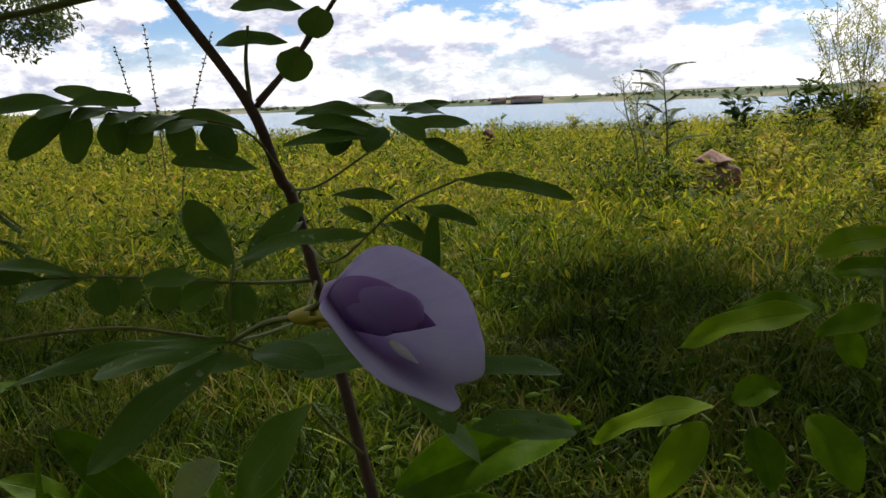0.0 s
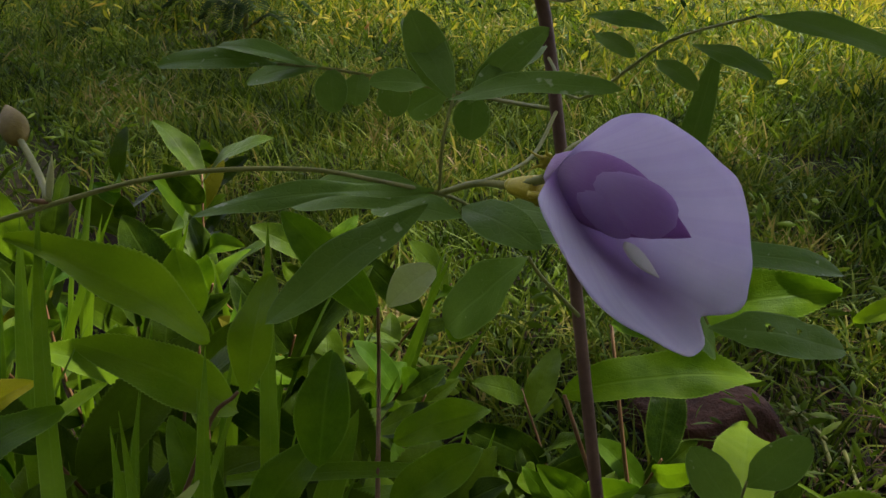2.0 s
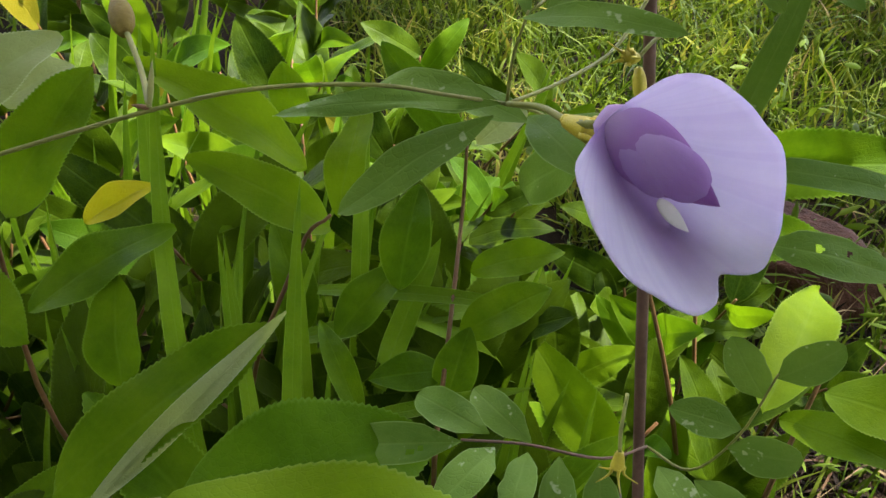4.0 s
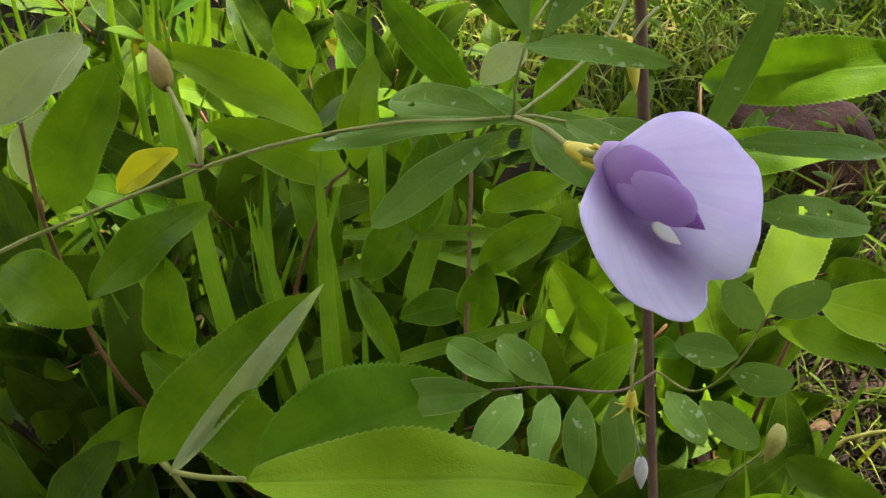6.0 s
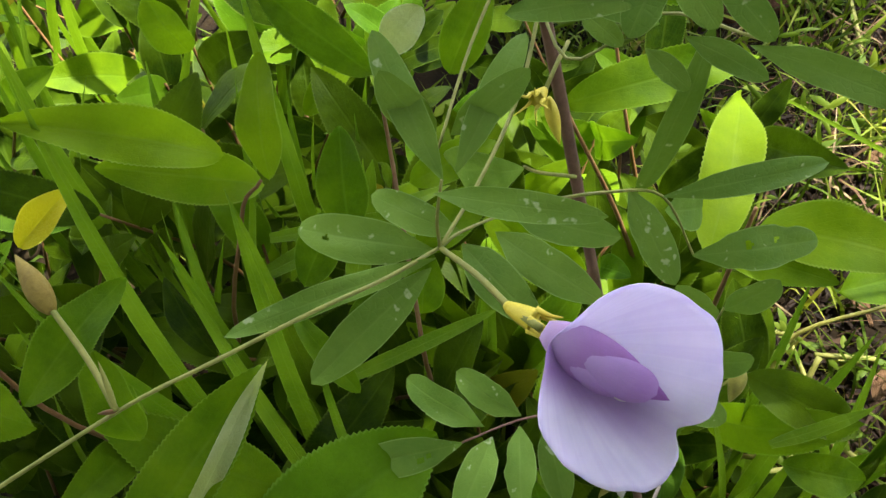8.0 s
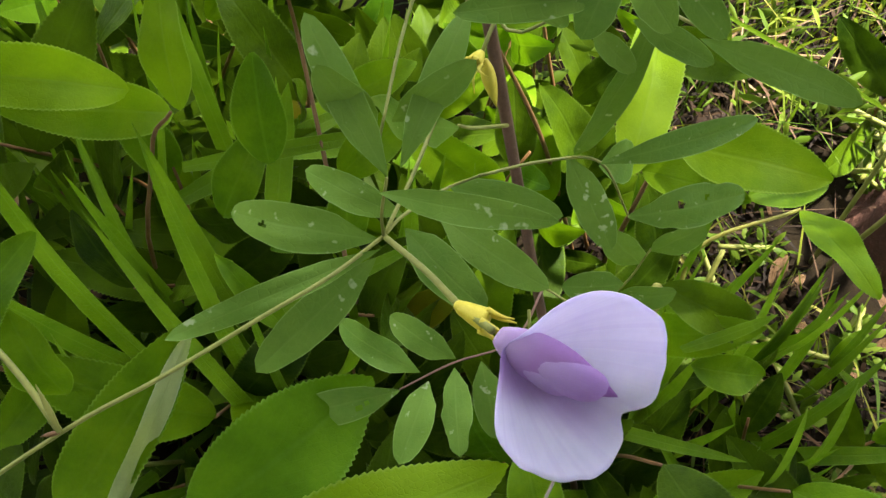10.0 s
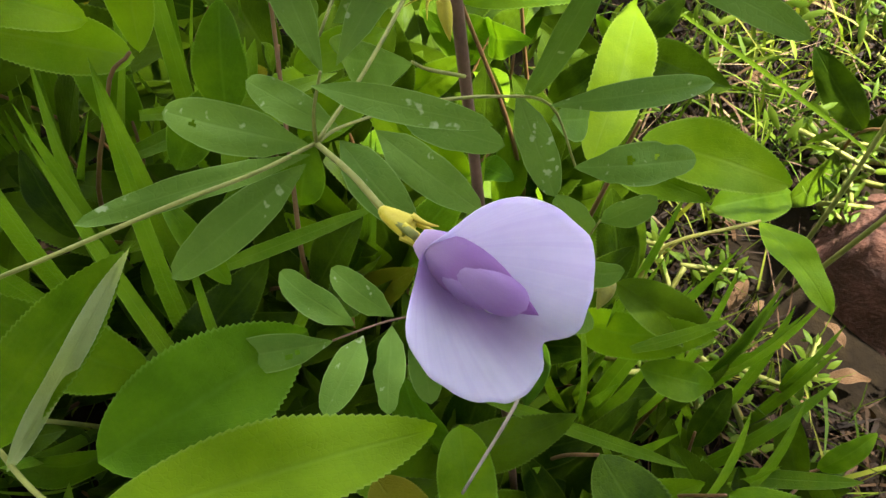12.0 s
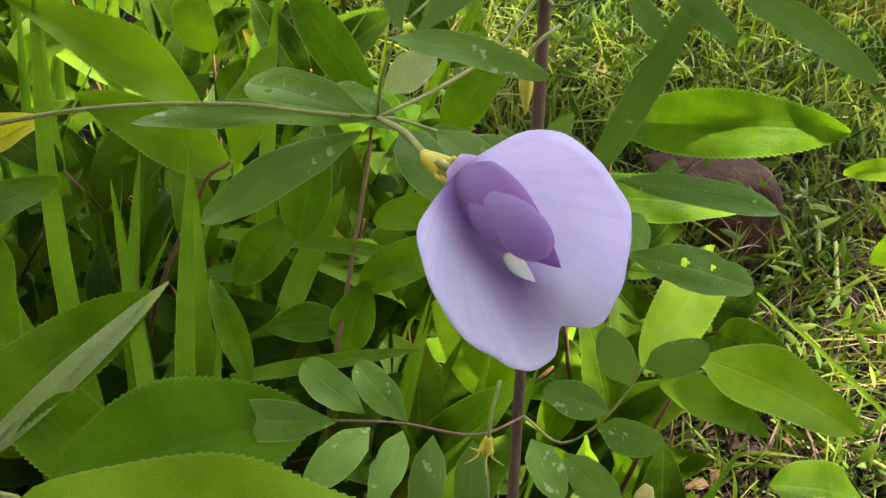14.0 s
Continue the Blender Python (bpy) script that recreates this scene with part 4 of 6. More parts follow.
sapling("bush", (5.3, 8.2), 0.8, 14, 80, 0.08, M_HERB, "dense green bush at the edge of the bank", 26, 0.7)
for k in range(16):
    rs = random.Random(300 + k)
    wy = rs.uniform(3.6, 7.2)
    sapling("meadow_weed", (wy * rs.uniform(0.28, 0.55), wy), rs.uniform(0.22, 0.42), 5, 40, 0.036, M_HERB, "leafy yellow-green weed standing in the meadow", 300 + k, 0.45)
for k, (bx, by, bh) in enumerate(((-2.6, 8.6, 0.5), (-0.9, 11.5, 0.42), (0.7, 10.8, 0.40), (-5.5, 10.5, 0.6), (-4.2, 12.6, 0.55), (1.6, 10.2, 0.42), (2.3, 9.4, 0.40), (-7.6, 11.0, 0.65))):
    sapling("meadow_weed", (bx, by), bh, 4, 26, 0.06, M_HERB, "thin leafy weed standing above the meadow", 40 + k, 0.3)


def feather_plant(at, height, label, seed, fronds=13, low=0.42, high=0.60, start=0.25, rise=0.12):
    """A young plant with ferny leaves: arching ribs with paired leaflets."""
    rng = random.Random(seed)
    t = empty("feathery_plant", (at[0], at[1], float(ground_height(at[0], at[1]))))
    b = t.location
    top = b + Vector((rng.uniform(-0.05, 0.05), 0, height))
    tube("stem", [b, b.lerp(top, 0.5) + Vector((0.02, 0, 0)), top], 0.008, 0.003, M_GREENSTEM, t, sides=6)
    for k in range(fronds):
        s = b.lerp(top, start + (1 - start) * k / (fronds - 1))
        a = k * 2.4 + rng.uniform(-0.3, 0.3)
        ln = height * rng.uniform(low, high)
        out = Vector((math.cos(a), math.sin(a), 0))
        pts = [s, s + out * ln * 0.5 + Vector((0, 0, ln * 0.28)), s + out * ln + Vector((0, 0, ln * rise))]
        rib = tube("frond", pts, 0.003, 0.001, M_GREENSTEM, t, sides=5)
        line = smooth_line(pts, 12)
        p, d = [], []
        for i in range(2, len(line)):
            along = (line[i] - line[i - 1]).normalized()
            side = along.cross(Vector((0, 0, 1))).normalized()
            for sg in (-1, 1):
                p.append(line[i])
                d.append(side * sg + along * 0.45 + Vector((0, 0, -0.1)))
        p, d = np.array(p), np.array(d)
        ob = leaflets_mesh("foliage", p, d, np.tile([0.0, -0.2, 1.0], (len(p), 1)), np.full(len(p), ln * 0.25), np.full(len(p), ln * 0.065), M_FARLEAF)
        ob.parent, ob.matrix_parent_inverse = rib, rib.matrix_world.inverted()
    tagged(t, label, "plant")


bpy.context.view_layer.update()
feather_plant((-1.62, 2.25), 0.45, "young plant with dark feathery leaves in the shade", 3, 12, 0.40, 0.62, 0.22, 0.0)
feather_plant((-1.36, 2.12), 0.24, "young plant with dark feathery leaves in the shade", 5, 9, 0.60, 0.95, 0.2, -0.1)
feather_plant((1.16, 4.3), 0.64, "slender young plant with dark feathery leaves in the meadow", 11, 9, 0.24, 0.34, 0.40, 0.35)


def far_house(at, size, label):
    t = empty("house", at)
    x, y, z = at
    sx, sy, sz = size
    bm = bmesh.new()
    bmesh.ops.create_cube(bm, size=1.0, matrix=Matrix.Translation((x, y, z + sz / 2)) @ Matrix.Diagonal((sx, sy, sz, 1)))
    w = part("wall", bm, M_WALL, None)
    bm = bmesh.new()
    v = [bm.verts.new(p) for p in ((x - sx * .55, y - sy * .6, z + sz), (x + sx * .55, y - sy * .6, z + sz), (x + sx * .55, y + sy * .6, z + sz), (x - sx * .55, y + sy * .6, z + sz), (x - sx * .4, y, z + sz * 1.5), (x + sx * .4, y, z + sz * 1.5))]
    for f in ((0, 1, 5, 4), (2, 3, 4, 5), (1, 2, 5), (3, 0, 4), (3, 2, 1, 0)):
        bm.faces.new([v[i] for i in f])
    r = part("roof", bm, M_ROOF, None)
    for q in (w, r):
        q.parent, q.matrix_parent_inverse = t, t.matrix_world.inverted()
    tagged(t, label, "house")


far_house((92, 935, 0.5), (34, 14, 5), "low grey-brown lakeside building on the far shore")
far_house((62, 945, 0.5), (16, 10, 4), "small grey-brown building on the far shore")
rt = np.random.default_rng(31)
px = rt.uniform(-420, 620, 150)
py = 935 + rt.uniform(0, 60, 150) + 25 * np.sin(px * 0.011)
blobs = [((a, b, float(ground_height(a, b)) + 1.0), 2.0 + 1.6 * rt.random()) for a, b in zip(px, py)]
tagged(crown_leaves("far_woods", blobs, 40, 2.2, M_FARLEAF, rt), "dark line of trees on the far shore", "trees", kind="stuff")


# ---------------------------------------------------------------- the flowering pea plant
pea = empty("pea_plant", (0.073, -0.015, 0.0))
tagged(pea, "slender pea plant with one lilac butterfly-shaped flower", "flowering plant")


def under(ob, parent):
    ob.parent, ob.matrix_parent_inverse = parent, parent.matrix_world.inverted()
    return ob


bpy.context.view_layer.update()
stem = tube("stem", [(0.073, -0.015, -0.01), (0.0354, 0.0266, 0.15), (-0.006, 0.072, 0.31), (-0.0463, 0.116, 0.470), (-0.054, 0.114, 0.495), (-0.063, 0.112, 0.521), (-0.085, 0.104, 0.556)],
            0.0023, 0.0017, M_STEM, pea, "reddish-brown woody stem", 9, 0.12)
tube("side_stem", [(-0.085, 0.104, 0.556), (-0.100, 0.097, 0.556), (-0.124, 0.089, 0.550), (-0.15, 0.08, 0.545)], 0.0015, 0.001, M_GREENSTEM, pea)
tube("side_stem", [(-0.060, 0.112, 0.519), (-0.045, 0.114, 0.536), (-0.030, 0.114, 0.556)], 0.0011, 0.0008, M_STEM, pea)
tube("shoot", [(-0.062, 0.112, 0.521), (-0.0625, 0.112, 0.534), (-0.061, 0.112, 0.546)], 0.0009, 0.0005, M_GREENSTEM, pea)
vine = tube("vine", [(-0.140, -0.050, 0.458), (-0.108, -0.023, 0.468), (-0.090, -0.010, 0.472), (-0.073, 0.006, 0.470), (-0.062, 0.018, 0.465), (-0.053, 0.031, 0.459)], 0.00048, 0.00048, M_GREENSTEM, pea, "thin pale green twining stem")
tube("vine", [(-0.14, -0.05, 0.458), (-0.19, -0.09, 0.43), (-0.24, -0.11, 0.33), (-0.25, -0.10, 0.0)], 0.00048, 0.0008, M_GREENSTEM, pea)
tube("vine", [(-0.053, 0.031, 0.459), (-0.048, 0.055, 0.455), (-0.044, 0.085, 0.452), (-0.043, 0.112, 0.458)], 0.00048, 0.0006, M_GREENSTEM, pea)


def compound(pts, label="", r=0.0005, mat=None):
    return tube("compound_leaf", pts, r, r * 0.7, mat or M_GREENSTEM, pea, label, 6)


# the leaf by the flower
leafA = compound([(-0.053, 0.031, 0.459), (-0.050, 0.038, 0.455), (-0.042, 0.050, 0.446), (-0.034, 0.055, 0.446)], "compound leaf with dull green elliptic leaflets")
leaflet(leafA, (-0.054, 0.030, 0.459), (-0.092, 0.034, 0.451), 0.0115, seg=44, cols=18, holes=((0.74, 0.60, 0.075),))
leaflet(leafA, (-0.050, 0.040, 0.450), (-0.078, 0.050, 0.446), 0.0089)
leaflet(leafA, (-0.053, 0.027, 0.461), (-0.096, 0.000, 0.459), 0.0064, (0.3, -0.2, 0.9))
leaflet(leafA, (-0.054, 0.026, 0.458), (-0.080, 0.001, 0.436), 0.0106)
leaflet(leafA, (-0.049, 0.035, 0.455), (-0.028, 0.018, 0.456), 0.0106)
leaflet(leafA, (-0.042, 0.040, 0.454), (-0.015, 0.024, 0.459), 0.0098)
leaflet(leafA, (-0.041, 0.053, 0.442), (-0.012, 0.046, 0.450), 0.0098)
# the leaf that rises towards the viewer
leafB = compound([(-0.053, 0.031, 0.459), (-0.053, 0.032, 0.470), (-0.052, 0.036, 0.480)], "upper compound leaf with long leaflets")
leaflet(leafB, (-0.053, 0.033, 0.479), (-0.017, 0.028, 0.488), 0.0066)
leaflet(leafB, (-0.052, 0.037, 0.478), (-0.074, 0.066, 0.490), 0.0083)
leaflet(leafB, (-0.050, 0.040, 0.477), (-0.041, 0.076, 0.484), 0.0076)
# right side
leafC = compound([(-0.034, 0.055, 0.446), (-0.018, 0.064, 0.441), (-0.003, 0.068, 0.437), (0.008, 0.060, 0.423)], "compound leaf with insect-eaten leaflets")
leaflet(leafC, (0.008, 0.060, 0.422), (0.043, 0.076, 0.414), 0.0123, seg=44, cols=18, bite=0.3, holes=((0.40, 0.62, 0.10), (0.62, 0.66, 0.07)))
leaflet(leafC, (-0.003, 0.067, 0.438), (0.042, 0.093, 0.428), 0.0081)
leaflet(leafC, (0.000, 0.078, 0.414), (0.013, 0.091, 0.399), 0.0135)
leaflet(leafC, (-0.012, 0.068, 0.439), (0.004, 0.048, 0.426), 0.0096)
# lower leaf below the flower
leafD = compound([(-0.004, 0.070, 0.318), (-0.014, 0.042, 0.338), (-0.035, 0.028, 0.348), (-0.051, 0.015, 0.355)], "lower compound leaf with speckled oval leaflets", 0.00055, M_STEM)
leaflet(leafD, (-0.051, 0.015, 0.354), (-0.089, 0.004, 0.340), 0.0130, seg=44, cols=18, bite=0.10, holes=((0.36, 0.72, 0.10), (0.29, 0.64, 0.06)))
leaflet(leafD, (-0.045, 0.022, 0.354), (-0.079, 0.040, 0.334), 0.0125)
leaflet(leafD, (-0.034, 0.030, 0.347), (-0.060, 0.042, 0.346), 0.0115)
leaflet(leafD, (-0.042, 0.020, 0.351), (-0.047, -0.009, 0.355), 0.0120)
leaflet(leafD, (-0.034, 0.027, 0.346), (-0.028, -0.003, 0.350), 0.0110, bite=0.5)
leaflet(leafD, (-0.025, 0.031, 0.345), (-0.015, 0.006, 0.335), 0.0115)
leaflet(leafD, (-0.014, 0.040, 0.338), (-0.003, 0.018, 0.324), 0.0120)
leafE = compound([(-0.004, 0.070, 0.318), (0.012, 0.062, 0.325), (0.022, 0.066, 0.345), (0.026, 0.072, 0.370)], "lower compound leaf with pale oval leaflets", 0.00055, M_GREENSTEM)
leaflet(leafE, (0.002, 0.058, 0.325), (0.020, 0.040, 0.328), 0.0120)
leaflet(leafE, (0.014, 0.058, 0.326), (0.038, 0.050, 0.322), 0.0130)
leaflet(leafE, (0.020, 0.064, 0.340), (0.042, 0.066, 0.344), 0.0140, (0.2, -0.8, 0.4))
leaflet(leafE, (0.022, 0.066, 0.348), (0.000, 0.060, 0.352), 0.0120)
leaflet(leafE, (0.026, 0.072, 0.368), (0.040, 0.078, 0.384), 0.0130, (0.2, -0.8, 0.4))
leaflet(leafE, (0.025, 0.070, 0.360), (0.010, 0.074, 0.376), 0.0125, (0.0, -0.8, 0.4))
# leaf that crosses behind the flower towards the vine
leafK = compound([(-0.043, 0.113, 0.458), (-0.077, 0.142, 0.452), (-0.128, 0.142, 0.456), (-0.160, 0.137, 0.457)], "drooping compound leaf with dark oval leaflets", 0.0008)
leaflet(leafK, (-0.078, 0.146, 0.452), (-0.078, 0.142, 0.436), 0.0135, (0.1, -1, 0.2))
leaflet(leafK, (-0.086, 0.144, 0.453), (-0.104, 0.150, 0.441), 0.0120, (0.0, -1, 0.4))
leaflet(leafK, (-0.094, 0.143, 0.454), (-0.112, 0.132, 0.455), 0.0110, (0.0, -0.6, 0.8))
leaflet(leafK, (-0.107, 0.143, 0.455), (-0.105, 0.139, 0.442), 0.0125, (0.1, -1, 0.2))
leaflet(leafK, (-0.120, 0.143, 0.456), (-0.119, 0.137, 0.445), 0.0115, (-0.1, -1, 0.2))
leaflet(leafK, (-0.131, 0.142, 0.457), (-0.127, 0.136, 0.442), 0.0125, (0.1, -1, 0.3))
leaflet(leafK, (-0.134, 0.141, 0.457), (-0.166, 0.142, 0.448), 0.0110, (0.0, -0.6, 0.8))
leaflet(leafK, (-0.150, 0.138, 0.457), (-0.196, 0.130, 0.455), 0.0115, (0.1, -0.6, 0.8))
leaflet(leafK, (-0.140, 0.140, 0.457), (-0.172, 0.134, 0.464), 0.0105, (0.1, -0.3, 0.95))
leafM = compound([(-0.028, 0.095, 0.400), (-0.038, 0.084, 0.416), (-0.042, 0.080, 0.424)], "short compound leaf with broad dark leaflets", 0.0007)
leaflet(leafM, (-0.042, 0.079, 0.424), (-0.072, 0.108, 0.380), 0.0180, (-0.5, -0.8, 0.2))
# top of the stem
leafF = compound([(-0.052, 0.112, 0.496), (-0.063, 0.101, 0.512), (-0.090, 0.103, 0.517), (-0.115, 0.095, 0.521)], "top compound leaf with dark leaflets")
leaflet(leafF, (-0.115, 0.095, 0.522), (-0.142, 0.082, 0.519), 0.0109)
leaflet(leafF, (-0.115, 0.095, 0.521), (-0.133, 0.086, 0.505), 0.0109, (0.0, -0.9, 0.3))
leaflet(leafF, (-0.112, 0.096, 0.520), (-0.115, 0.090, 0.503), 0.0106, (0.0, -1, 0.1))
leaflet(leafF, (-0.105, 0.098, 0.519), (-0.101, 0.094, 0.505), 0.0106, (0.0, -1, 0.1))
leaflet(leafF, (-0.099, 0.101, 0.518), (-0.093, 0.096, 0.505), 0.0109, (0.0, -1, 0.2))
leaflet(leafF, (-0.090, 0.104, 0.516), (-0.064, 0.111, 0.513), 0.0109)
leaflet(leafF, (-0.106, 0.109, 0.520), (-0.124, 0.102, 0.527), 0.0092)
leaflet(leafF, (-0.075, 0.102, 0.514), (-0.064, 0.090, 0.503), 0.0109)
leaflet(leafF, (-0.056, 0.092, 0.499), (-0.082, 0.084, 0.503), 0.0099)
leaflet(leafF, (-0.118, 0.094, 0.522), (-0.094, 0.098, 0.521), 0.0092)
leaflet(leafF, (-0.085, 0.103, 0.517), (-0.080, 0.098, 0.503), 0.0099, (0.0, -1, 0.2))
leaflet(leafF, (-0.078, 0.102, 0.515), (-0.098, 0.094, 0.512), 0.0088)
for fx, fy, fz in ((-0.112, 0.096, 0.521), (-0.103, 0.099, 0.520), (-0.094, 0.102, 0.518), (-0.084, 0.103, 0.517), (-0.075, 0.102, 0.515)):
    leaflet(leafF, (fx, fy, fz), (fx - 0.006, fy - 0.019, fz - 0.004), 0.0105, (0.0, -0.3, 0.95))
leafG = compound([(-0.060, 0.112, 0.521), (-0.045, 0.114, 0.537), (-0.037, 0.114, 0.552)], "top compound leaf with small dark leaflets")
leaflet(leafG, (-0.048, 0.113, 0.540), (-0.072, 0.109, 0.541), 0.0104)
leaflet(leafG, (-0.045, 0.114, 0.539), (-0.047, 0.112, 0.527), 0.0128, (0.0, -1, 0.1))
leaflet(leafG, (-0.042, 0.114, 0.551), (-0.066, 0.109, 0.552), 0.0116)
leaflet(leafG, (-0.038, 0.114, 0.552), (-0.038, 0.112, 0.541), 0.0122, (0.0, -1, 0.1))
leafH = compound([(-0.050, 0.114, 0.490), (-0.036, 0.090, 0.494), (-0.012, 0.068, 0.509)], "upper compound leaf spreading over the flower")
leaflet(leafH, (-0.012, 0.068, 0.509), (-0.040, 0.064, 0.515), 0.0075)
leaflet(leafH, (-0.013, 0.066, 0.509), (-0.042, 0.058, 0.508), 0.0066)
leaflet(leafH, (-0.010, 0.074, 0.511), (0.012, 0.078, 0.512), 0.0073)
leaflet(leafH, (-0.008, 0.086, 0.515), (0.006, 0.094, 0.518), 0.0057)
leaflet(leafH, (-0.003, 0.074, 0.508), (0.010, 0.066, 0.500), 0.0070)
for base, tip, w in (((-0.016, 0.068, 0.515), (-0.041, 0.077, 0.517), 0.0080), ((-0.025, 0.073, 0.512), (-0.028, 0.062, 0.504), 0.0085), ((-0.012, 0.068, 0.515), (-0.002, 0.060, 0.508), 0.0075),
                     ((-0.009, 0.074, 0.516), (0.005, 0.089, 0.515), 0.0080), ((-0.011, 0.073, 0.518), (-0.022, 0.088, 0.522), 0.0078), ((-0.021, 0.074, 0.514), (-0.036, 0.066, 0.512), 0.0085),
                     ((-0.014, 0.070, 0.512), (-0.018, 0.058, 0.505), 0.0080)):
    leaflet(leafH, base, tip, w)
leafI = compound([(-0.047, 0.114, 0.473), (-0.032, 0.082, 0.470), (-0.012, 0.084, 0.486), (0.008, 0.070, 0.496)], "upper compound leaf with long dark leaflets")
leaflet(leafI, (0.006, 0.068, 0.496), (0.041, 0.062, 0.490), 0.0073)
leaflet(leafI, (-0.006, 0.077, 0.487), (0.013, 0.072, 0.482), 0.0063)
leaflet(leafI, (-0.014, 0.076, 0.483), (-0.003, 0.070, 0.478), 0.0057)
leaflet(leafI, (-0.032, 0.082, 0.491), (-0.012, 0.077, 0.490), 0.0057)
leaflet(leafI, (-0.030, 0.082, 0.487), (-0.019, 0.076, 0.483), 0.0057)
leaf(leafI, "leaflet", (-0.009, 0.072, 0.431), (0.001, 0.079, 0.487), 0.0078, "lance", M_PEA, (0.3, -1, 0.3), fold=0.2, arch=0.03)
leafJ = compound([(-0.049, 0.114, 0.480), (-0.055, 0.080, 0.474), (-0.056, 0.048, 0.474)], "compound leaf with greyish leaflets")
leaflet(leafJ, (-0.057, 0.050, 0.475), (-0.068, 0.052, 0.494), 0.0100, (0.2, -1, 0.2))
leaflet(leafJ, (-0.054, 0.052, 0.474), (-0.037, 0.060, 0.491), 0.0080, (-0.3, -1, 0.3))


def banner_petal(parent):
    """The large cupped petal: a disc with a claw at one side and a notch at the other."""
    o = Vector((-0.0063, 0.0022, 0.4613))
    u, v, nrm = Vector((0.808, -0.159, -0.567)), Vector((0.363, 0.893, 0.266)), Vector((0.464, -0.421, 0.779))
    rim = (1.17, 1.66, 1.78, 1.86, 1.93, 2.08, 2.24, 2.43, 2.58, 2.42, 2.33, 2.30, 2.44, 2.17, 1.92, 1.82, 1.68, 1.72, 1.70, 1.58)
    na, nr = 80, 18
    verts, uvs = [], []
    for i in range(nr + 1):
        for j in range(na):
            a = 2 * math.pi * j / na
            f = j / na * 20
            k0 = int(f) % 20
            k = f - int(f)
            ra, rb, rc, rd = rim[k0 - 1], rim[k0], rim[(k0 + 1) % 20], rim[(k0 + 2) % 20]
            r = 0.005 * (2 * rb + (rc - ra) * k + (2 * ra - 5 * rb + 4 * rc - rd) * k * k + (3 * rb - ra - 3 * rc + rd) * k ** 3)
            r *= 1 + 0.006 * math.sin(a * 9 + 1) + 0.004 * math.sin(a * 17)
            s = max(i / nr, 0.001)
            U, V = s * r * math.cos(a), s * r * math.sin(a)
            W = 24.9 * V * V + 12.1 * U * U
            W += 0.0007 * math.sin(a * 5 + 0.7) * s ** 3                      # uneven rim
            W -= 0.0030 * math.exp(-(V / 0.0035) ** 2) * smooth_step((0.010 - U) / 0.02)     # groove along the middle
            verts.append(tuple(o + u * U + v * V + nrm * W))
            uvs.append((0.5 + U / 0.06, 0.5 + V / 0.06))
    faces = [(i * na + j, (i + 1) * na + j, (i + 1) * na + (j + 1) % na, i * na + (j + 1) % na) for i in range(nr) for j in range(na)]
    me = bpy.data.meshes.new("banner_petal")
    me.from_pydata(verts, [], faces)
    lay = me.uv_layers.new(name="UVMap")
    for lp in me.loops:
        lay.data[lp.index].uv = uvs[lp.vertex_index]
    me.polygons.foreach_set("use_smooth", [True] * len(me.polygons))
    ob = obj("banner_petal", me, M_PETAL, None, "broad pale lilac petal with a notched rim")
    under(ob, parent)
    md = ob.modifiers.new("thickness", "SOLIDIFY")
    md.thickness = 0.0003
    return o, u, v, nrm


def smooth_step(t):
    t = min(1, max(0, t))
    return t * t * (3 - 2 * t)


def petal_body(name, base, tip, up, width, height, mat, parent, label="", belly=0.0, point=1.6, fan=False):
    """A closed boat-shaped petal from base to tip; a fan widens to a blunt end."""
    m = span(base, tip, up)
    ln = (Vector(tip) - Vector(base)).length
    na, nl = 14, 22
    verts, uvs, faces = [], [], []
    for i in range(nl + 1):
        t = i / nl
        w = (max(0.0, math.sin(math.pi * min(1.0, 0.08 + 0.92 * t ** 0.9))) ** 0.8) * (1 - 0.35 * t ** point) + 0.04 * (1 - t)
        if fan:
            w = (0.20 + 0.80 * smooth_step(t / 0.72)) * math.sqrt(max(0.0, 1 - (max(0.0, t - 0.76) / 0.24) ** 2))
        for j in range(na):
            a = 2 * math.pi * j / na
            y, z = width * 0.5 * w * math.cos(a), height * 0.5 * w * math.sin(a) * (1.0 if math.sin(a) > 0 else 0.8)
            z += belly * math.sin(math.pi * t)
            verts.append(tuple(m @ Vector((t * ln, y, z))))
            uvs.append((t, j / na))
    for i in range(nl):
        for j in range(na):
            faces.append((i * na + j, i * na + (j + 1) % na, (i + 1) * na + (j + 1) % na, (i + 1) * na + j))
    faces += [tuple(range(na))[::-1], tuple(nl * na + j for j in range(na))]
    me = bpy.data.meshes.new(name)
    me.from_pydata(verts, [], faces)
    lay = me.uv_layers.new(name="UVMap")
    for lp in me.loops:
        lay.data[lp.index].uv = uvs[lp.vertex_index]
    me.polygons.foreach_set("use_smooth", [True] * len(me.polygons))
    return under(obj(name, me, mat, None, label), parent)


flower = tube("flower", [(-0.053, 0.031, 0.459), (-0.042, 0.022, 0.466), (-0.033, 0.014, 0.4695), (-0.026, 0.009, 0.4735)], 0.0007, 0.0009, M_GREENSTEM, pea, "lilac pea flower on a slender stalk", 7)
o, u, v, nrm = banner_petal(flower)


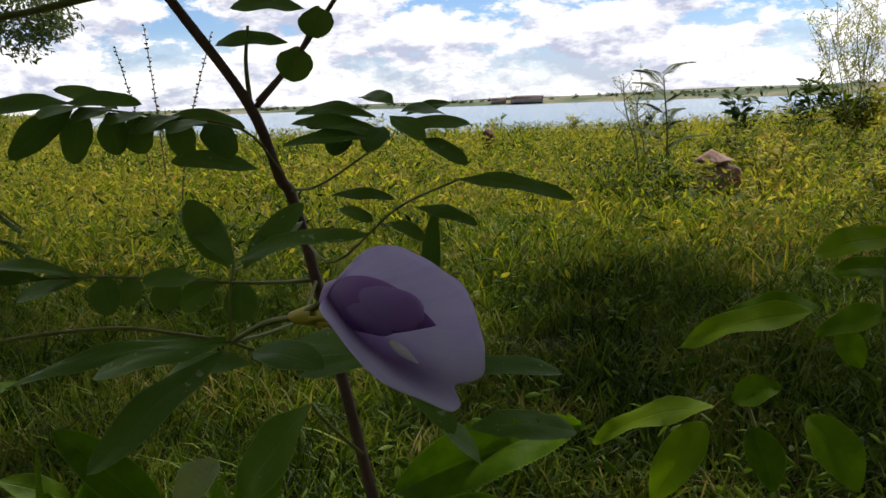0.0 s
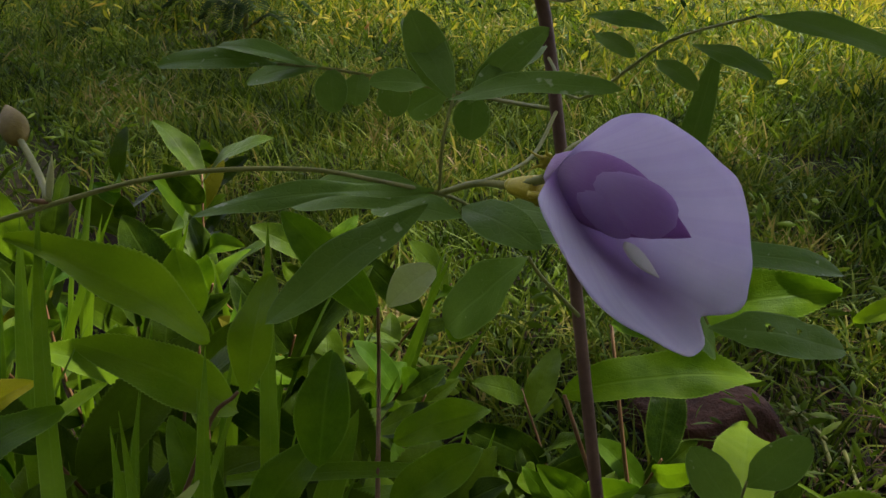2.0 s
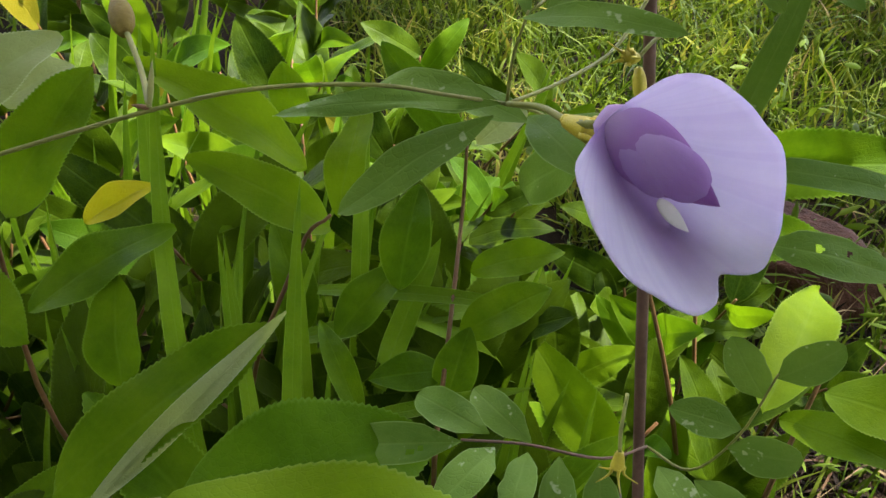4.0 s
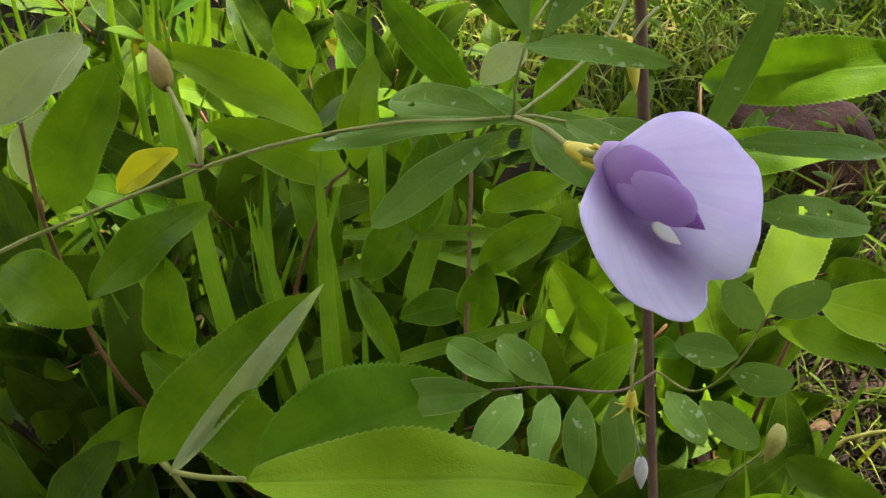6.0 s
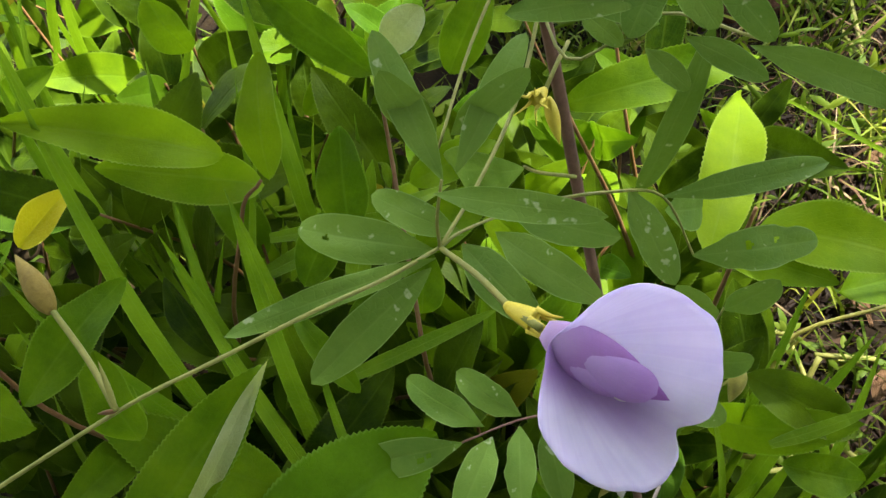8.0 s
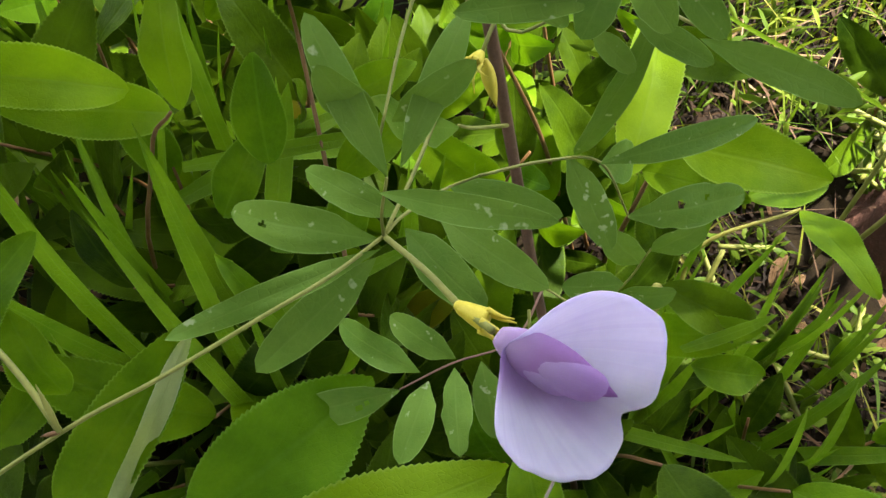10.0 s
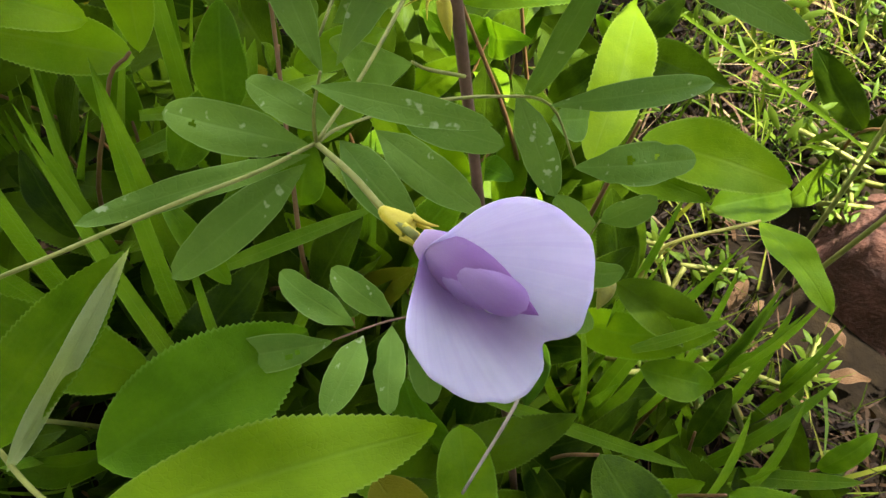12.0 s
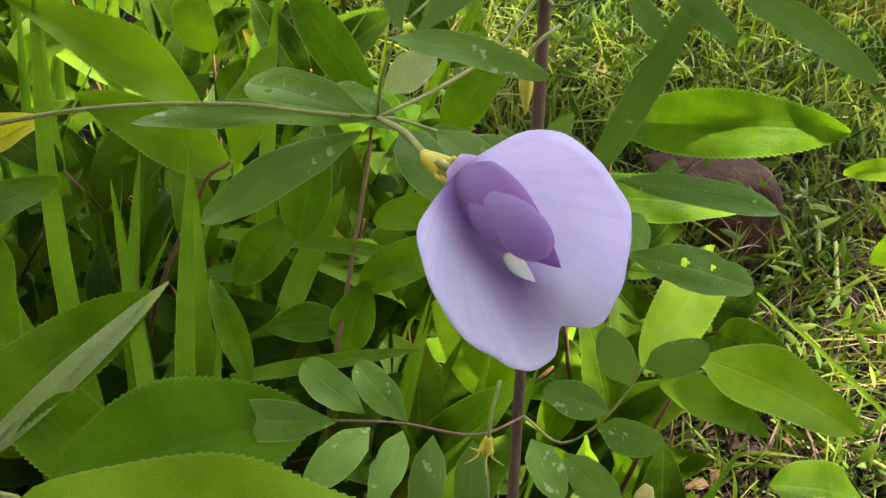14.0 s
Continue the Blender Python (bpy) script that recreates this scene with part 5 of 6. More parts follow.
def calyx(parent, base, way, size, sepals=5, spread_out=0.4):
    way = Vector(way).normalized()
    bm = bmesh.new()
    b = Vector(base)
    tube_into(bm, [b, b + way * size * 0.4, b + way * size], size * 0.22, size * 0.42, 9)
    side = way.orthogonal().normalized()
    for k in range(sepals):
        q = Matrix.Rotation(2 * math.pi * k / sepals, 3, way) @ side
        s = b + way * size * 0.9 + q * size * 0.36
        tube_into(bm, [s, s + way * size * 0.5 + q * size * 0.1 * spread_out, s + way * size * 0.9 + q * size * spread_out], size * 0.13, size * 0.02, 5, n=3)
    return under(part("calyx", bm, M_CALYX, None, "yellow-green calyx"), parent)


calyx(flower, (-0.0335, 0.0142, 0.4692), (0.85, -0.35, 0.15), 0.0066, 5, 0.15)
bm = bmesh.new()
bmesh.ops.create_icosphere(bm, subdivisions=2, radius=0.0013, matrix=Matrix.Translation((-0.0335, 0.0142, 0.4695)))
under(part("bract", bm, M_CALYX, None, "small orange-yellow bract"), flower)
keel_base, keel_tip, keel_up = Vector((-0.0250, 0.0078, 0.4768)), Vector((0.0006, 0.0002, 0.4698)), Vector((-0.11, -0.86, 0.46))
across = span(keel_base, keel_tip, keel_up).to_3x3().col[1]
petal_body("keel_petal", keel_base - across * 0.0004, keel_tip, keel_up, 0.0128, 0.0064, M_KEEL, flower, "darker purple keel petal with a pointed beak", 0.0006, 3.0)
petal_body("wing_petal", keel_base + across * 0.0010, Vector((-0.0020, 0.0010, 0.4708)) + keel_up * 0.0008, keel_up, 0.0092, 0.0062, M_WING, flower, "rosy lilac wing petal", 0.0014, fan=True)
petal_body("wing_petal", keel_base - across * 0.0012, Vector((-0.0078, 0.0012, 0.4692)) + keel_up * 0.0005, keel_up, 0.0074, 0.0060, M_WING, flower, "rosy lilac wing petal", 0.0012, fan=True)
petal_body("petal_heart", (-0.0102, 0.0012, 0.4664), (-0.0036, 0.0036, 0.4600), nrm, 0.0036, 0.0014, M_WHITE, flower, "white patch at the throat")

# buds, old calyces and pods
bud = tube("bud", [(-0.108, -0.023, 0.4685), (-0.118, -0.014, 0.4700), (-0.130, -0.005, 0.4725)], 0.0007, 0.0007, M_GREENSTEM, pea, "closed brownish flower bud", 6)
petal_body("bud_body", (-0.129, -0.006, 0.4720), (-0.141, 0.004, 0.4760), (0, -0.5, 0.8), 0.0062, 0.0052, M_BUD, bud, "brownish bud body")
petal_body("bract", (-0.108, -0.023, 0.4685), (-0.113, -0.015, 0.4745), (0, -0.5, 0.8), 0.0016, 0.0010, M_GREENSTEM, bud, "small green bract")
petal_body("bract", (-0.108, -0.023, 0.4685), (-0.1115, -0.0245, 0.4690), (0, -0.5, 0.8), 0.0012, 0.0010, M_ORANGESTEM, bud, "small orange bract")
old = tube("old_flower", [(-0.034, 0.104, 0.452), (-0.036, 0.095, 0.452), (-0.038, 0.087, 0.449)], 0.0006, 0.0006, M_GREENSTEM, pea, "spent flower base on the stem", 6)
calyx(old, (-0.038, 0.088, 0.4495), (-0.2, -0.7, 0.3), 0.0055, 5, 0.7)
petal_body("young_pod", (-0.037, 0.088, 0.447), (-0.032, 0.080, 0.437), (0.2, -0.6, 0.6), 0.0042, 0.0040, M_CALYX, old, "small yellow-green pod")
old2 = tube("old_flower", [(-0.012, 0.046, 0.366), (-0.010, 0.036, 0.362), (-0.008, 0.031, 0.358)], 0.0006, 0.0006, M_GREENSTEM, pea, "spent flower base with a dangling husk", 6)
calyx(old2, (-0.008, 0.031, 0.358), (0.1, -0.25, -0.9), 0.0052, 5, 0.9)
tube("thread", [(-0.007, 0.029, 0.352), (-0.002, 0.022, 0.345), (0.0015, 0.018, 0.341)], 0.0003, 0.0003, M_GREYSTEM, old2)
petal_body("husk", (0.0010, 0.0185, 0.3415), (0.0040, 0.0130, 0.3310), (0.3, -0.8, 0.3), 0.0050, 0.0045, M_HUSK, old2, "dry whitish husk")
petal_body("husk_petal", (0.0010, 0.0180, 0.3400), (-0.0040, 0.0120, 0.3300), (0.3, -0.8, 0.3), 0.0050, 0.0010, M_POD, old2, "yellowed shrivelled petal")
podthing = tube("pod", [(0.040, 0.095, 0.215), (0.048, 0.093, 0.250), (0.050, 0.091, 0.272)], 0.0008, 0.0007, M_GREENSTEM, pea, "short pale seed pod on a stalk", 6)
petal_body("pod_body", (0.0495, 0.092, 0.2790), (0.0480, 0.0780, 0.2680), (0.4, -0.8, 0.3), 0.0090, 0.0080, M_POD, podthing, "plump yellowish pod", 0.0012)

# ---------------------------------------------------------------- the broad-leaved shrub
bpy.context.view_layer.update()
shrub = empty("shrub", (-0.13, 0.06, 0.0))
tagged(shrub, "low shrub with large toothed yellow-green leaves", "shrub")
bpy.context.view_layer.update()
tube("stem", [(-0.13, 0.06, -0.01), (-0.10, 0.09, 0.15), (-0.092, 0.085, 0.255), (-0.123, 0.166, 0.305), (-0.128, 0.178, 0.341)], 0.0016, 0.0008, M_ORANGESTEM, shrub, "orange-brown stem")
tube("stem", [(-0.14, 0.06, -0.01), (-0.20, 0.08, 0.18), (-0.180, 0.110, 0.300), (-0.168, 0.122, 0.322)], 0.0016, 0.0008, M_ORANGESTEM, shrub, "orange-brown stem")
tube("stem", [(-0.17, 0.01, -0.01), (-0.190, -0.01, 0.15), (-0.175, -0.03, 0.295), (-0.152, -0.042, 0.322), (-0.120, -0.052, 0.360), (-0.095, -0.056, 0.386)], 0.0014, 0.0008, M_GREENSTEM, shrub, "yellow-green stem")
tube("stem", [(-0.15, 0.05, -0.01), (-0.25, 0.02, 0.20), (-0.255, 0.02, 0.33), (-0.250, 0.030, 0.395)], 0.0016, 0.0008, M_ORANGESTEM, shrub, "orange-brown stem")
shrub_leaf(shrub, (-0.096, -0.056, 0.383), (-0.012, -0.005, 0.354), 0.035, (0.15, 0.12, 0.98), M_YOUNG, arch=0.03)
shrub_leaf(shrub, (-0.112, -0.038, 0.348), (-0.062, 0.020, 0.340), 0.046, (0.15, -0.3, 0.92), M_GREEN)
shrub_leaf(shrub, (-0.164, -0.044, 0.322), (-0.126, 0.028, 0.355), 0.032, (0.10, -0.55, 0.80), fold=0.10)
shrub_leaf(shrub, (-0.146, -0.046, 0.330), (-0.1215, 0.028, 0.363), 0.0100, (0.45, -0.45, 0.75), M_PALE, fold=-0.25, arch=0.03)
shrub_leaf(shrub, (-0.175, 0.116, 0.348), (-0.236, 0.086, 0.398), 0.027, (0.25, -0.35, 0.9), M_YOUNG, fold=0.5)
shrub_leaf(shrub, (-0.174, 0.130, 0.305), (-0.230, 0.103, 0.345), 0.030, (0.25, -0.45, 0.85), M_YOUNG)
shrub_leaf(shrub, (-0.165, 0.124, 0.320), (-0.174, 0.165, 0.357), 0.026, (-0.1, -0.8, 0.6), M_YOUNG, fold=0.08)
shrub_leaf(shrub, (-0.128, 0.176, 0.338), (-0.180, 0.189, 0.375), 0.024, (0.1, -0.7, 0.7))
shrub_leaf(shrub, (-0.128, 0.114, 0.300), (-0.137, 0.150, 0.332), 0.028, (0.1, -0.8, 0.6))
shrub_leaf(shrub, (-0.235, 0.016, 0.365), (-0.230, 0.066, 0.403), 0.034, (0.2, -0.7, 0.6))
shrub_leaf(shrub, (-0.258, 0.024, 0.396), (-0.240, 0.063, 0.416), 0.030, (0.1, -0.7, 0.7), M_PALE)
shrub_leaf(shrub, (-0.267, 0.004, 0.333), (-0.212, -0.004, 0.330), 0.034)
shrub_leaf(shrub, (-0.215, 0.000, 0.341), (-0.190, 0.052, 0.353), 0.026)
shrub_leaf(shrub, (-0.176, 0.000, 0.322), (-0.194, 0.024, 0.350), 0.026, (0.2, -0.8, 0.5))
shrub_leaf(shrub, (-0.095, 0.099, 0.258), (-0.095, 0.120, 0.288), 0.024, (0.2, -0.8, 0.5))
shrub_leaf(shrub, (-0.101, 0.123, 0.277), (-0.070, 0.155, 0.294), 0.026)
shrub_leaf(shrub, (-0.110, 0.151, 0.291), (-0.072, 0.174, 0.302), 0.022)
shrub_leaf(shrub, (-0.101, 0.108, 0.267), (-0.126, 0.084, 0.272), 0.022)
shrub_leaf(shrub, (-0.150, 0.095, 0.276), (-0.135, 0.132, 0.300), 0.026)
shrub_leaf(shrub, (-0.102, 0.040, 0.305), (-0.134, 0.062, 0.324), 0.013, (0.5, -0.5, 0.7), fold=0.4)
shrub_leaf(shrub, (-0.111, 0.206, 0.352), (-0.127, 0.188, 0.336), 0.022, (0.0, -0.6, 0.8), M_PALE)
shrub_leaf(shrub, (-0.099, 0.198, 0.318), (-0.084, 0.226, 0.352), 0.026, (0.0, -0.8, 0.5))
shrub_leaf(shrub, (-0.240, 0.202, 0.305), (-0.256, 0.210, 0.336), 0.030, (0.0, -0.8, 0.5))
shrub_leaf(shrub, (-0.028, -0.020, 0.318), (0.003, -0.044, 0.316), 0.026, (0.1, -0.3, 0.9), M_BROWNLEAF)
shrub_leaf(shrub, (-0.277, 0.077, 0.305), (-0.258, 0.106, 0.316), 0.020, (0.1, -0.6, 0.8), M_YELLOW, fold=0.5, serrate=0.02)
shrub_leaf(shrub, (-0.280, 0.040, 0.342), (-0.274, 0.062, 0.370), 0.030, (0.3, -0.8, 0.5), M_PALE)
shrub_leaf(shrub, (-0.298, 0.070, 0.366), (-0.282, 0.098, 0.376), 0.030, (0.1, -0.6, 0.8), M_PALE)

shrub2 = empty("shrub", (0.06, 0.18, 0.0))
tagged(shrub2, "low shrub with toothed leaves beside a rock", "shrub")
bpy.context.view_layer.update()
tube("stem", [(0.05, 0.19, -0.01), (0.00, 0.20, 0.18), (-0.044, 0.203, 0.298)], 0.002, 0.001, M_ORANGESTEM, shrub2, "orange-brown stem")
tube("stem", [(0.06, 0.18, -0.01), (0.05, 0.16, 0.18), (0.050, 0.165, 0.290)], 0.002, 0.001, M_ORANGESTEM, shrub2, "orange-brown stem")
tube("stem", [(0.07, 0.17, -0.01), (0.09, 0.10, 0.13), (0.085, 0.14, 0.20), (0.135, 0.165, 0.222)], 0.0018, 0.001, M_POD, shrub2, "yellowish stem")
tube("stem", [(0.065, 0.045, -0.01), (0.062, 0.032, 0.15), (0.057, 0.014, 0.275)], 0.0014, 0.0008, M_ORANGESTEM, shrub2)
tube("stem", [(0.130, 0.030, -0.01), (0.126, 0.026, 0.13), (0.119, 0.014, 0.252)], 0.0014, 0.0008, M_ORANGESTEM, shrub2)
shrub_leaf(shrub2, (-0.045, 0.203, 0.299), (0.046, 0.246, 0.303), 0.030, (0.0, -0.5, 0.85))
tube("stem", [(0.06, 0.20, -0.01), (0.00, 0.26, 0.16), (-0.034, 0.298, 0.287)], 0.0018, 0.001, M_ORANGESTEM, shrub2, "orange-brown stem")
shrub_leaf(shrub2, (-0.034, 0.298, 0.287), (0.083, 0.318, 0.320), 0.044, (0.0, -0.75, 0.62), fold=0.40, arch=0.12, serrate=0.03)
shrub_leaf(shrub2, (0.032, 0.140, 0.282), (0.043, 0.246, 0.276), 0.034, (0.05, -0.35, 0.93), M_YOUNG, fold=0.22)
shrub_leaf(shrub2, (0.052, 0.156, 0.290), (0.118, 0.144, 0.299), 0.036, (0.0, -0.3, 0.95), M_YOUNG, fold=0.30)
shrub_leaf(shrub2, (0.040, 0.150, 0.272), (0.088, 0.136, 0.284), 0.024, (0.0, -0.3, 0.95))
shrub_leaf(shrub2, (-0.002, 0.010, 0.290), (0.014, -0.036, 0.286), 0.027, (0.0, -0.1, 0.98))
shrub_leaf(shrub2, (0.057, 0.014, 0.278), (0.101, -0.044, 0.284), 0.036, (0.0, -0.1, 0.98), M_SHADELEAF)
shrub_leaf(shrub2, (0.119, 0.014, 0.256), (0.176, -0.013, 0.278), 0.032, (0.1, -0.1, 0.98))
shrub_leaf(shrub2, (0.135, 0.165, 0.221), (0.168, 0.114, 0.235), 0.026, (0.2, -0.2, 0.9))
shrub_leaf(shrub2, (0.118, 0.186, 0.186), (0.174, 0.222, 0.160), 0.036, (0.0, -0.3, 0.95))
shrub_leaf(shrub2, (0.062, 0.109, 0.230), (0.121, 0.096, 0.210), 0.030, (0.0, -0.4, 0.9), M_SHADELEAF, fold=0.4)
shrub_leaf(shrub2, (0.087, 0.077, 0.200), (0.131, 0.083, 0.180), 0.026, (0.0, -0.4, 0.9), fold=0.4)

stalk = tube("dry_stalk", [(0.050, 0.150, 0.005), (0.034, 0.090, 0.180), (0.020, 0.030, 0.290), (0.003, -0.018, 0.315)], 0.0011, 0.0006, M_GREYSTEM)
tagged(stalk, "thin grey dry stalk leaning among the leaves", "stalk")

shrub3 = empty("shrub", (0.23, 0.24, 0.0))
tagged(shrub3, "low shrub with drooping toothed light-green leaves", "shrub")
bpy.context.view_layer.update()
tube("stem", [(0.24, 0.22, -0.01), (0.25, 0.24, 0.2), (0.232, 0.250, 0.400), (0.235, 0.255, 0.435)], 0.0022, 0.001, M_GREENSTEM, shrub3)
tube("stem", [(0.23, 0.22, -0.01), (0.20, 0.24, 0.22), (0.165, 0.262, 0.352)], 0.002, 0.001, M_GREENSTEM, shrub3)
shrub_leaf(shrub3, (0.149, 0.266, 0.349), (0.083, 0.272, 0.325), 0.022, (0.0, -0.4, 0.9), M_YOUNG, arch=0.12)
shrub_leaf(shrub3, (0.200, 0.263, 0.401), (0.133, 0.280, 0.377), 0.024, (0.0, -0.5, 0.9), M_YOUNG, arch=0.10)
shrub_leaf(shrub3, (0.211, 0.281, 0.399), (0.164, 0.297, 0.391), 0.022, (0.0, -0.6, 0.8))
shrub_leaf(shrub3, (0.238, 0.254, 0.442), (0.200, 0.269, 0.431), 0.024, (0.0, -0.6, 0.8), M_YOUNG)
shrub_leaf(shrub3, (0.212, 0.258, 0.392), (0.219, 0.247, 0.374), 0.018, (-0.2, -0.9, 0.3))
shrub_leaf(shrub3, (0.240, 0.250, 0.426), (0.206, 0.263, 0.421), 0.018, (0.0, -0.6, 0.8))
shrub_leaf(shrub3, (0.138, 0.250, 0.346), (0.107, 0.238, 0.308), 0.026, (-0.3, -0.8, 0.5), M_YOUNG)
shrub_leaf(shrub3, (0.186, 0.232, 0.355), (0.203, 0.212, 0.322), 0.030, (0.1, -0.9, 0.4))
shrub_leaf(shrub3, (0.236, 0.248, 0.404), (0.200, 0.260, 0.389), 0.020, (0.0, -0.6, 0.8))
shrub_leaf(shrub3, (0.158, 0.265, 0.352), (0.182, 0.258, 0.362), 0.022, (0.0, -0.6, 0.8))
shrub_leaf(shrub3, (0.165, 0.255, 0.340), (0.170, 0.235, 0.312), 0.026, (0.1, -0.9, 0.4))

# ---------------------------------------------------------------- broad grass
tuft = empty("grass_tuft", (-0.17, 0.06, 0.0))
tagged(tuft, "tuft of broad bright green grass blades", "grass tuft")
bpy.context.view_layer.update()
blade(tuft, (-0.155, 0.030, 0.02), (-0.226, 0.079, 0.413), 0.0128)
blade(tuft, (-0.125, 0.020, 0.02), (-0.158, 0.093, 0.365), 0.0115)
blade(tuft, (-0.170, 0.040, 0.02), (-0.210, 0.102, 0.320), 0.0101)
blade(tuft, (-0.105, 0.020, 0.02), (-0.126, 0.057, 0.318), 0.0068)
blade(tuft, (-0.290, 0.140, 0.02), (-0.316, 0.168, 0.360), 0.0149)
blade(tuft, (-0.150, 0.120, 0.02), (-0.198, 0.213, 0.360), 0.0115)
blade(tuft, (-0.174, 0.116, 0.278), (-0.073, 0.147, 0.288), 0.0081, (0.0, -0.5, 0.9))
blade(tuft, (-0.134, 0.105, 0.240), (-0.128, 0.154, 0.302), 0.0128)
blade(tuft, (-0.072, 0.100, 0.02), (-0.070, 0.136, 0.280), 0.0065)
blade(tuft, (-0.064, 0.100, 0.02), (-0.067, 0.132, 0.276), 0.0061)
blade(tuft, (-0.150, 0.110, 0.02), (-0.143, 0.166, 0.272), 0.0121)
blade(tuft, (-0.120, 0.050, 0.28), (-0.054, 0.091, 0.298), 0.0068, (0.0, -0.5, 0.9))
blade(tuft, (-0.180, 0.060, 0.02), (-0.215, 0.100, 0.315), 0.0095, (0.3, -0.4, 0.8))
blade(tuft, (-0.160, 0.070, 0.02), (-0.175, 0.104, 0.328), 0.0115, (0.3, -0.4, 0.8))
blade(tuft, (-0.120, 0.010, 0.02), (-0.167, 0.050, 0.352), 0.0095, (0.3, -0.4, 0.8))
blade(tuft, (-0.185, 0.050, 0.02), (-0.240, 0.040, 0.330), 0.0135, (0.3, -0.4, 0.8))
blade(tuft, (-0.190, 0.110, 0.240), (-0.100, 0.182, 0.247), 0.0115, (0.0, -0.5, 0.9))
tuft2 = empty("grass_tuft", (0.12, 0.07, 0.0))
tagged(tuft2, "tuft of narrow light green grass blades by a rock", "grass tuft")
bpy.context.view_layer.update()
for base, tip, w, up in (((0.100, 0.070, 0.02), (0.112, 0.110, 0.275), 0.0085, (0.3, -0.6, 0.7)), ((0.078, 0.081, 0.215), (0.118, 0.100, 0.238), 0.0070, (0.0, -0.5, 0.85)),
                         ((0.150, 0.050, 0.02), (0.222, 0.114, 0.142), 0.0115, (0.1, -0.5, 0.85)), ((0.150, 0.020, 0.02), (0.120, 0.054, 0.262), 0.0120, (0.5, -0.6, 0.6)),
                         ((0.135, 0.090, 0.02), (0.174, 0.143, 0.166), 0.0085, (0.1, -0.5, 0.85)), ((0.145, 0.105, 0.02), (0.195, 0.145, 0.147), 0.0085, (0.1, -0.5, 0.85)),
                         ((0.010, 0.040, 0.215), (0.116, 0.031, 0.205), 0.0072, (0.0, -0.3, 0.95)), ((0.170, 0.056, 0.080), (0.263, 0.071, 0.090), 0.0120, (0.0, -0.3, 0.95)),
                         ((0.072, 0.055, 0.02), (0.051, 0.078, 0.258), 0.0055, (0.6, -0.6, 0.5)), ((0.190, 0.000, 0.02), (0.205, 0.030, 0.190), 0.0100, (0.3, -0.6, 0.7)),
                         ((0.060, 0.100, 0.02), (0.090, 0.150, 0.250), 0.0068, (0.1, -0.8, 0.4)), ((0.085, 0.110, 0.02), (0.132, 0.160, 0.205), 0.0080, (0.1, -0.6, 0.7)),
                         ((0.083, 0.306, 0.200), (0.262, 0.278, 0.125), 0.0030, (0.0, -0.6, 0.8))):
    blade(tuft2, base, tip, w, up)

# ---------------------------------------------------------------- undergrowth: more leaves of the same shrubs, lower down
LEAF_KINDS = ((0.055, 0.44, 0.15, 0.08), (0.048, 0.50, 0.22, 0.05), (0.062, 0.38, 0.10, 0.12), (0.040, 0.52, 0.18, 0.06), (0.070, 0.42, 0.25, 0.10))
# Two sets of one leaf: the first coloured as in shade, the second as lit.
SHADED_LEAVES = [leaf_mesh("leaf", ln, ln * wd, "ovate", M_SHADELEAF, fold=fo, arch=ar, serrate=0.028, wave=0.012, seed=90 + k) for k, (ln, wd, fo, ar) in enumerate(LEAF_KINDS)]
LIT_LEAVES = [leaf_mesh("leaf", ln, ln * wd, "ovate", (M_SHRUB, M_GREEN)[k % 2], fold=fo + 0.08, arch=ar + 0.03, serrate=0.028, wave=0.016, seed=150 + k) for k, (ln, wd, fo, ar) in enumerate(LEAF_KINDS)]
AGED = leaf_mesh("leaf", 0.05, 0.024, "ovate", M_BROWNLEAF, fold=0.2, arch=0.1, serrate=0.04, seed=99)


def undergrowth(at, reach, height, count, label, seed, size=1.25, lit_share=0.30):
    """A low bushy plant: upright stems with toothed leaves; only upper leaves get the lit colours, the rest a shaded
    copy.
    """
    rng = random.Random(seed)
    t = empty("low_shrub", (at[0], at[1], 0.0))
    bpy.context.view_layer.update()
    stems = max(3, count // 9)
    for s in range(stems):
        a = 6.28 * (s + rng.uniform(-0.4, 0.4)) / stems
        out = reach * math.sqrt(rng.uniform(0.03, 1))
        tip = Vector((at[0] + math.cos(a) * out, at[1] + math.sin(a) * out, height * rng.uniform(0.65, 1.05)))
        root = Vector((at[0] + rng.uniform(-.03, .03), at[1] + rng.uniform(-.03, .03), -0.01))
        mid = root.lerp(tip, 0.5) + Vector((rng.uniform(-.02, .02), rng.uniform(-.02, .02), 0.02))
        tube("stem", [root, mid, tip], 0.0018, 0.0009, M_ORANGESTEM, t, sides=6)
        line = smooth_line([root, mid, tip], 12)
        n = count // stems
        b = rng.uniform(0, 6.28)
        for k in range(n):
            f = (k + rng.random()) / n
            p = line[min(int(len(line) * (0.20 + 0.80 * f)), len(line) - 1)]
            b += 2.4 + rng.uniform(-0.5, 0.5)
            d = Vector((math.cos(b), math.sin(b), rng.uniform(-0.1, 0.7) + 0.7 * f))
            kinds = LIT_LEAVES if rng.random() < lit_share * (f > 0.55) else SHADED_LEAVES
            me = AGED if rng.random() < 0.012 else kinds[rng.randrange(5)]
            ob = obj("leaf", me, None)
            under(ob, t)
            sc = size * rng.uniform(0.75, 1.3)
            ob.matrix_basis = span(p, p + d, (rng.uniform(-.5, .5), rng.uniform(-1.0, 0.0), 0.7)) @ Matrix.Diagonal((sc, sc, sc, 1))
    tagged(t, label, "shrub", "low shrubs round the pea plant")


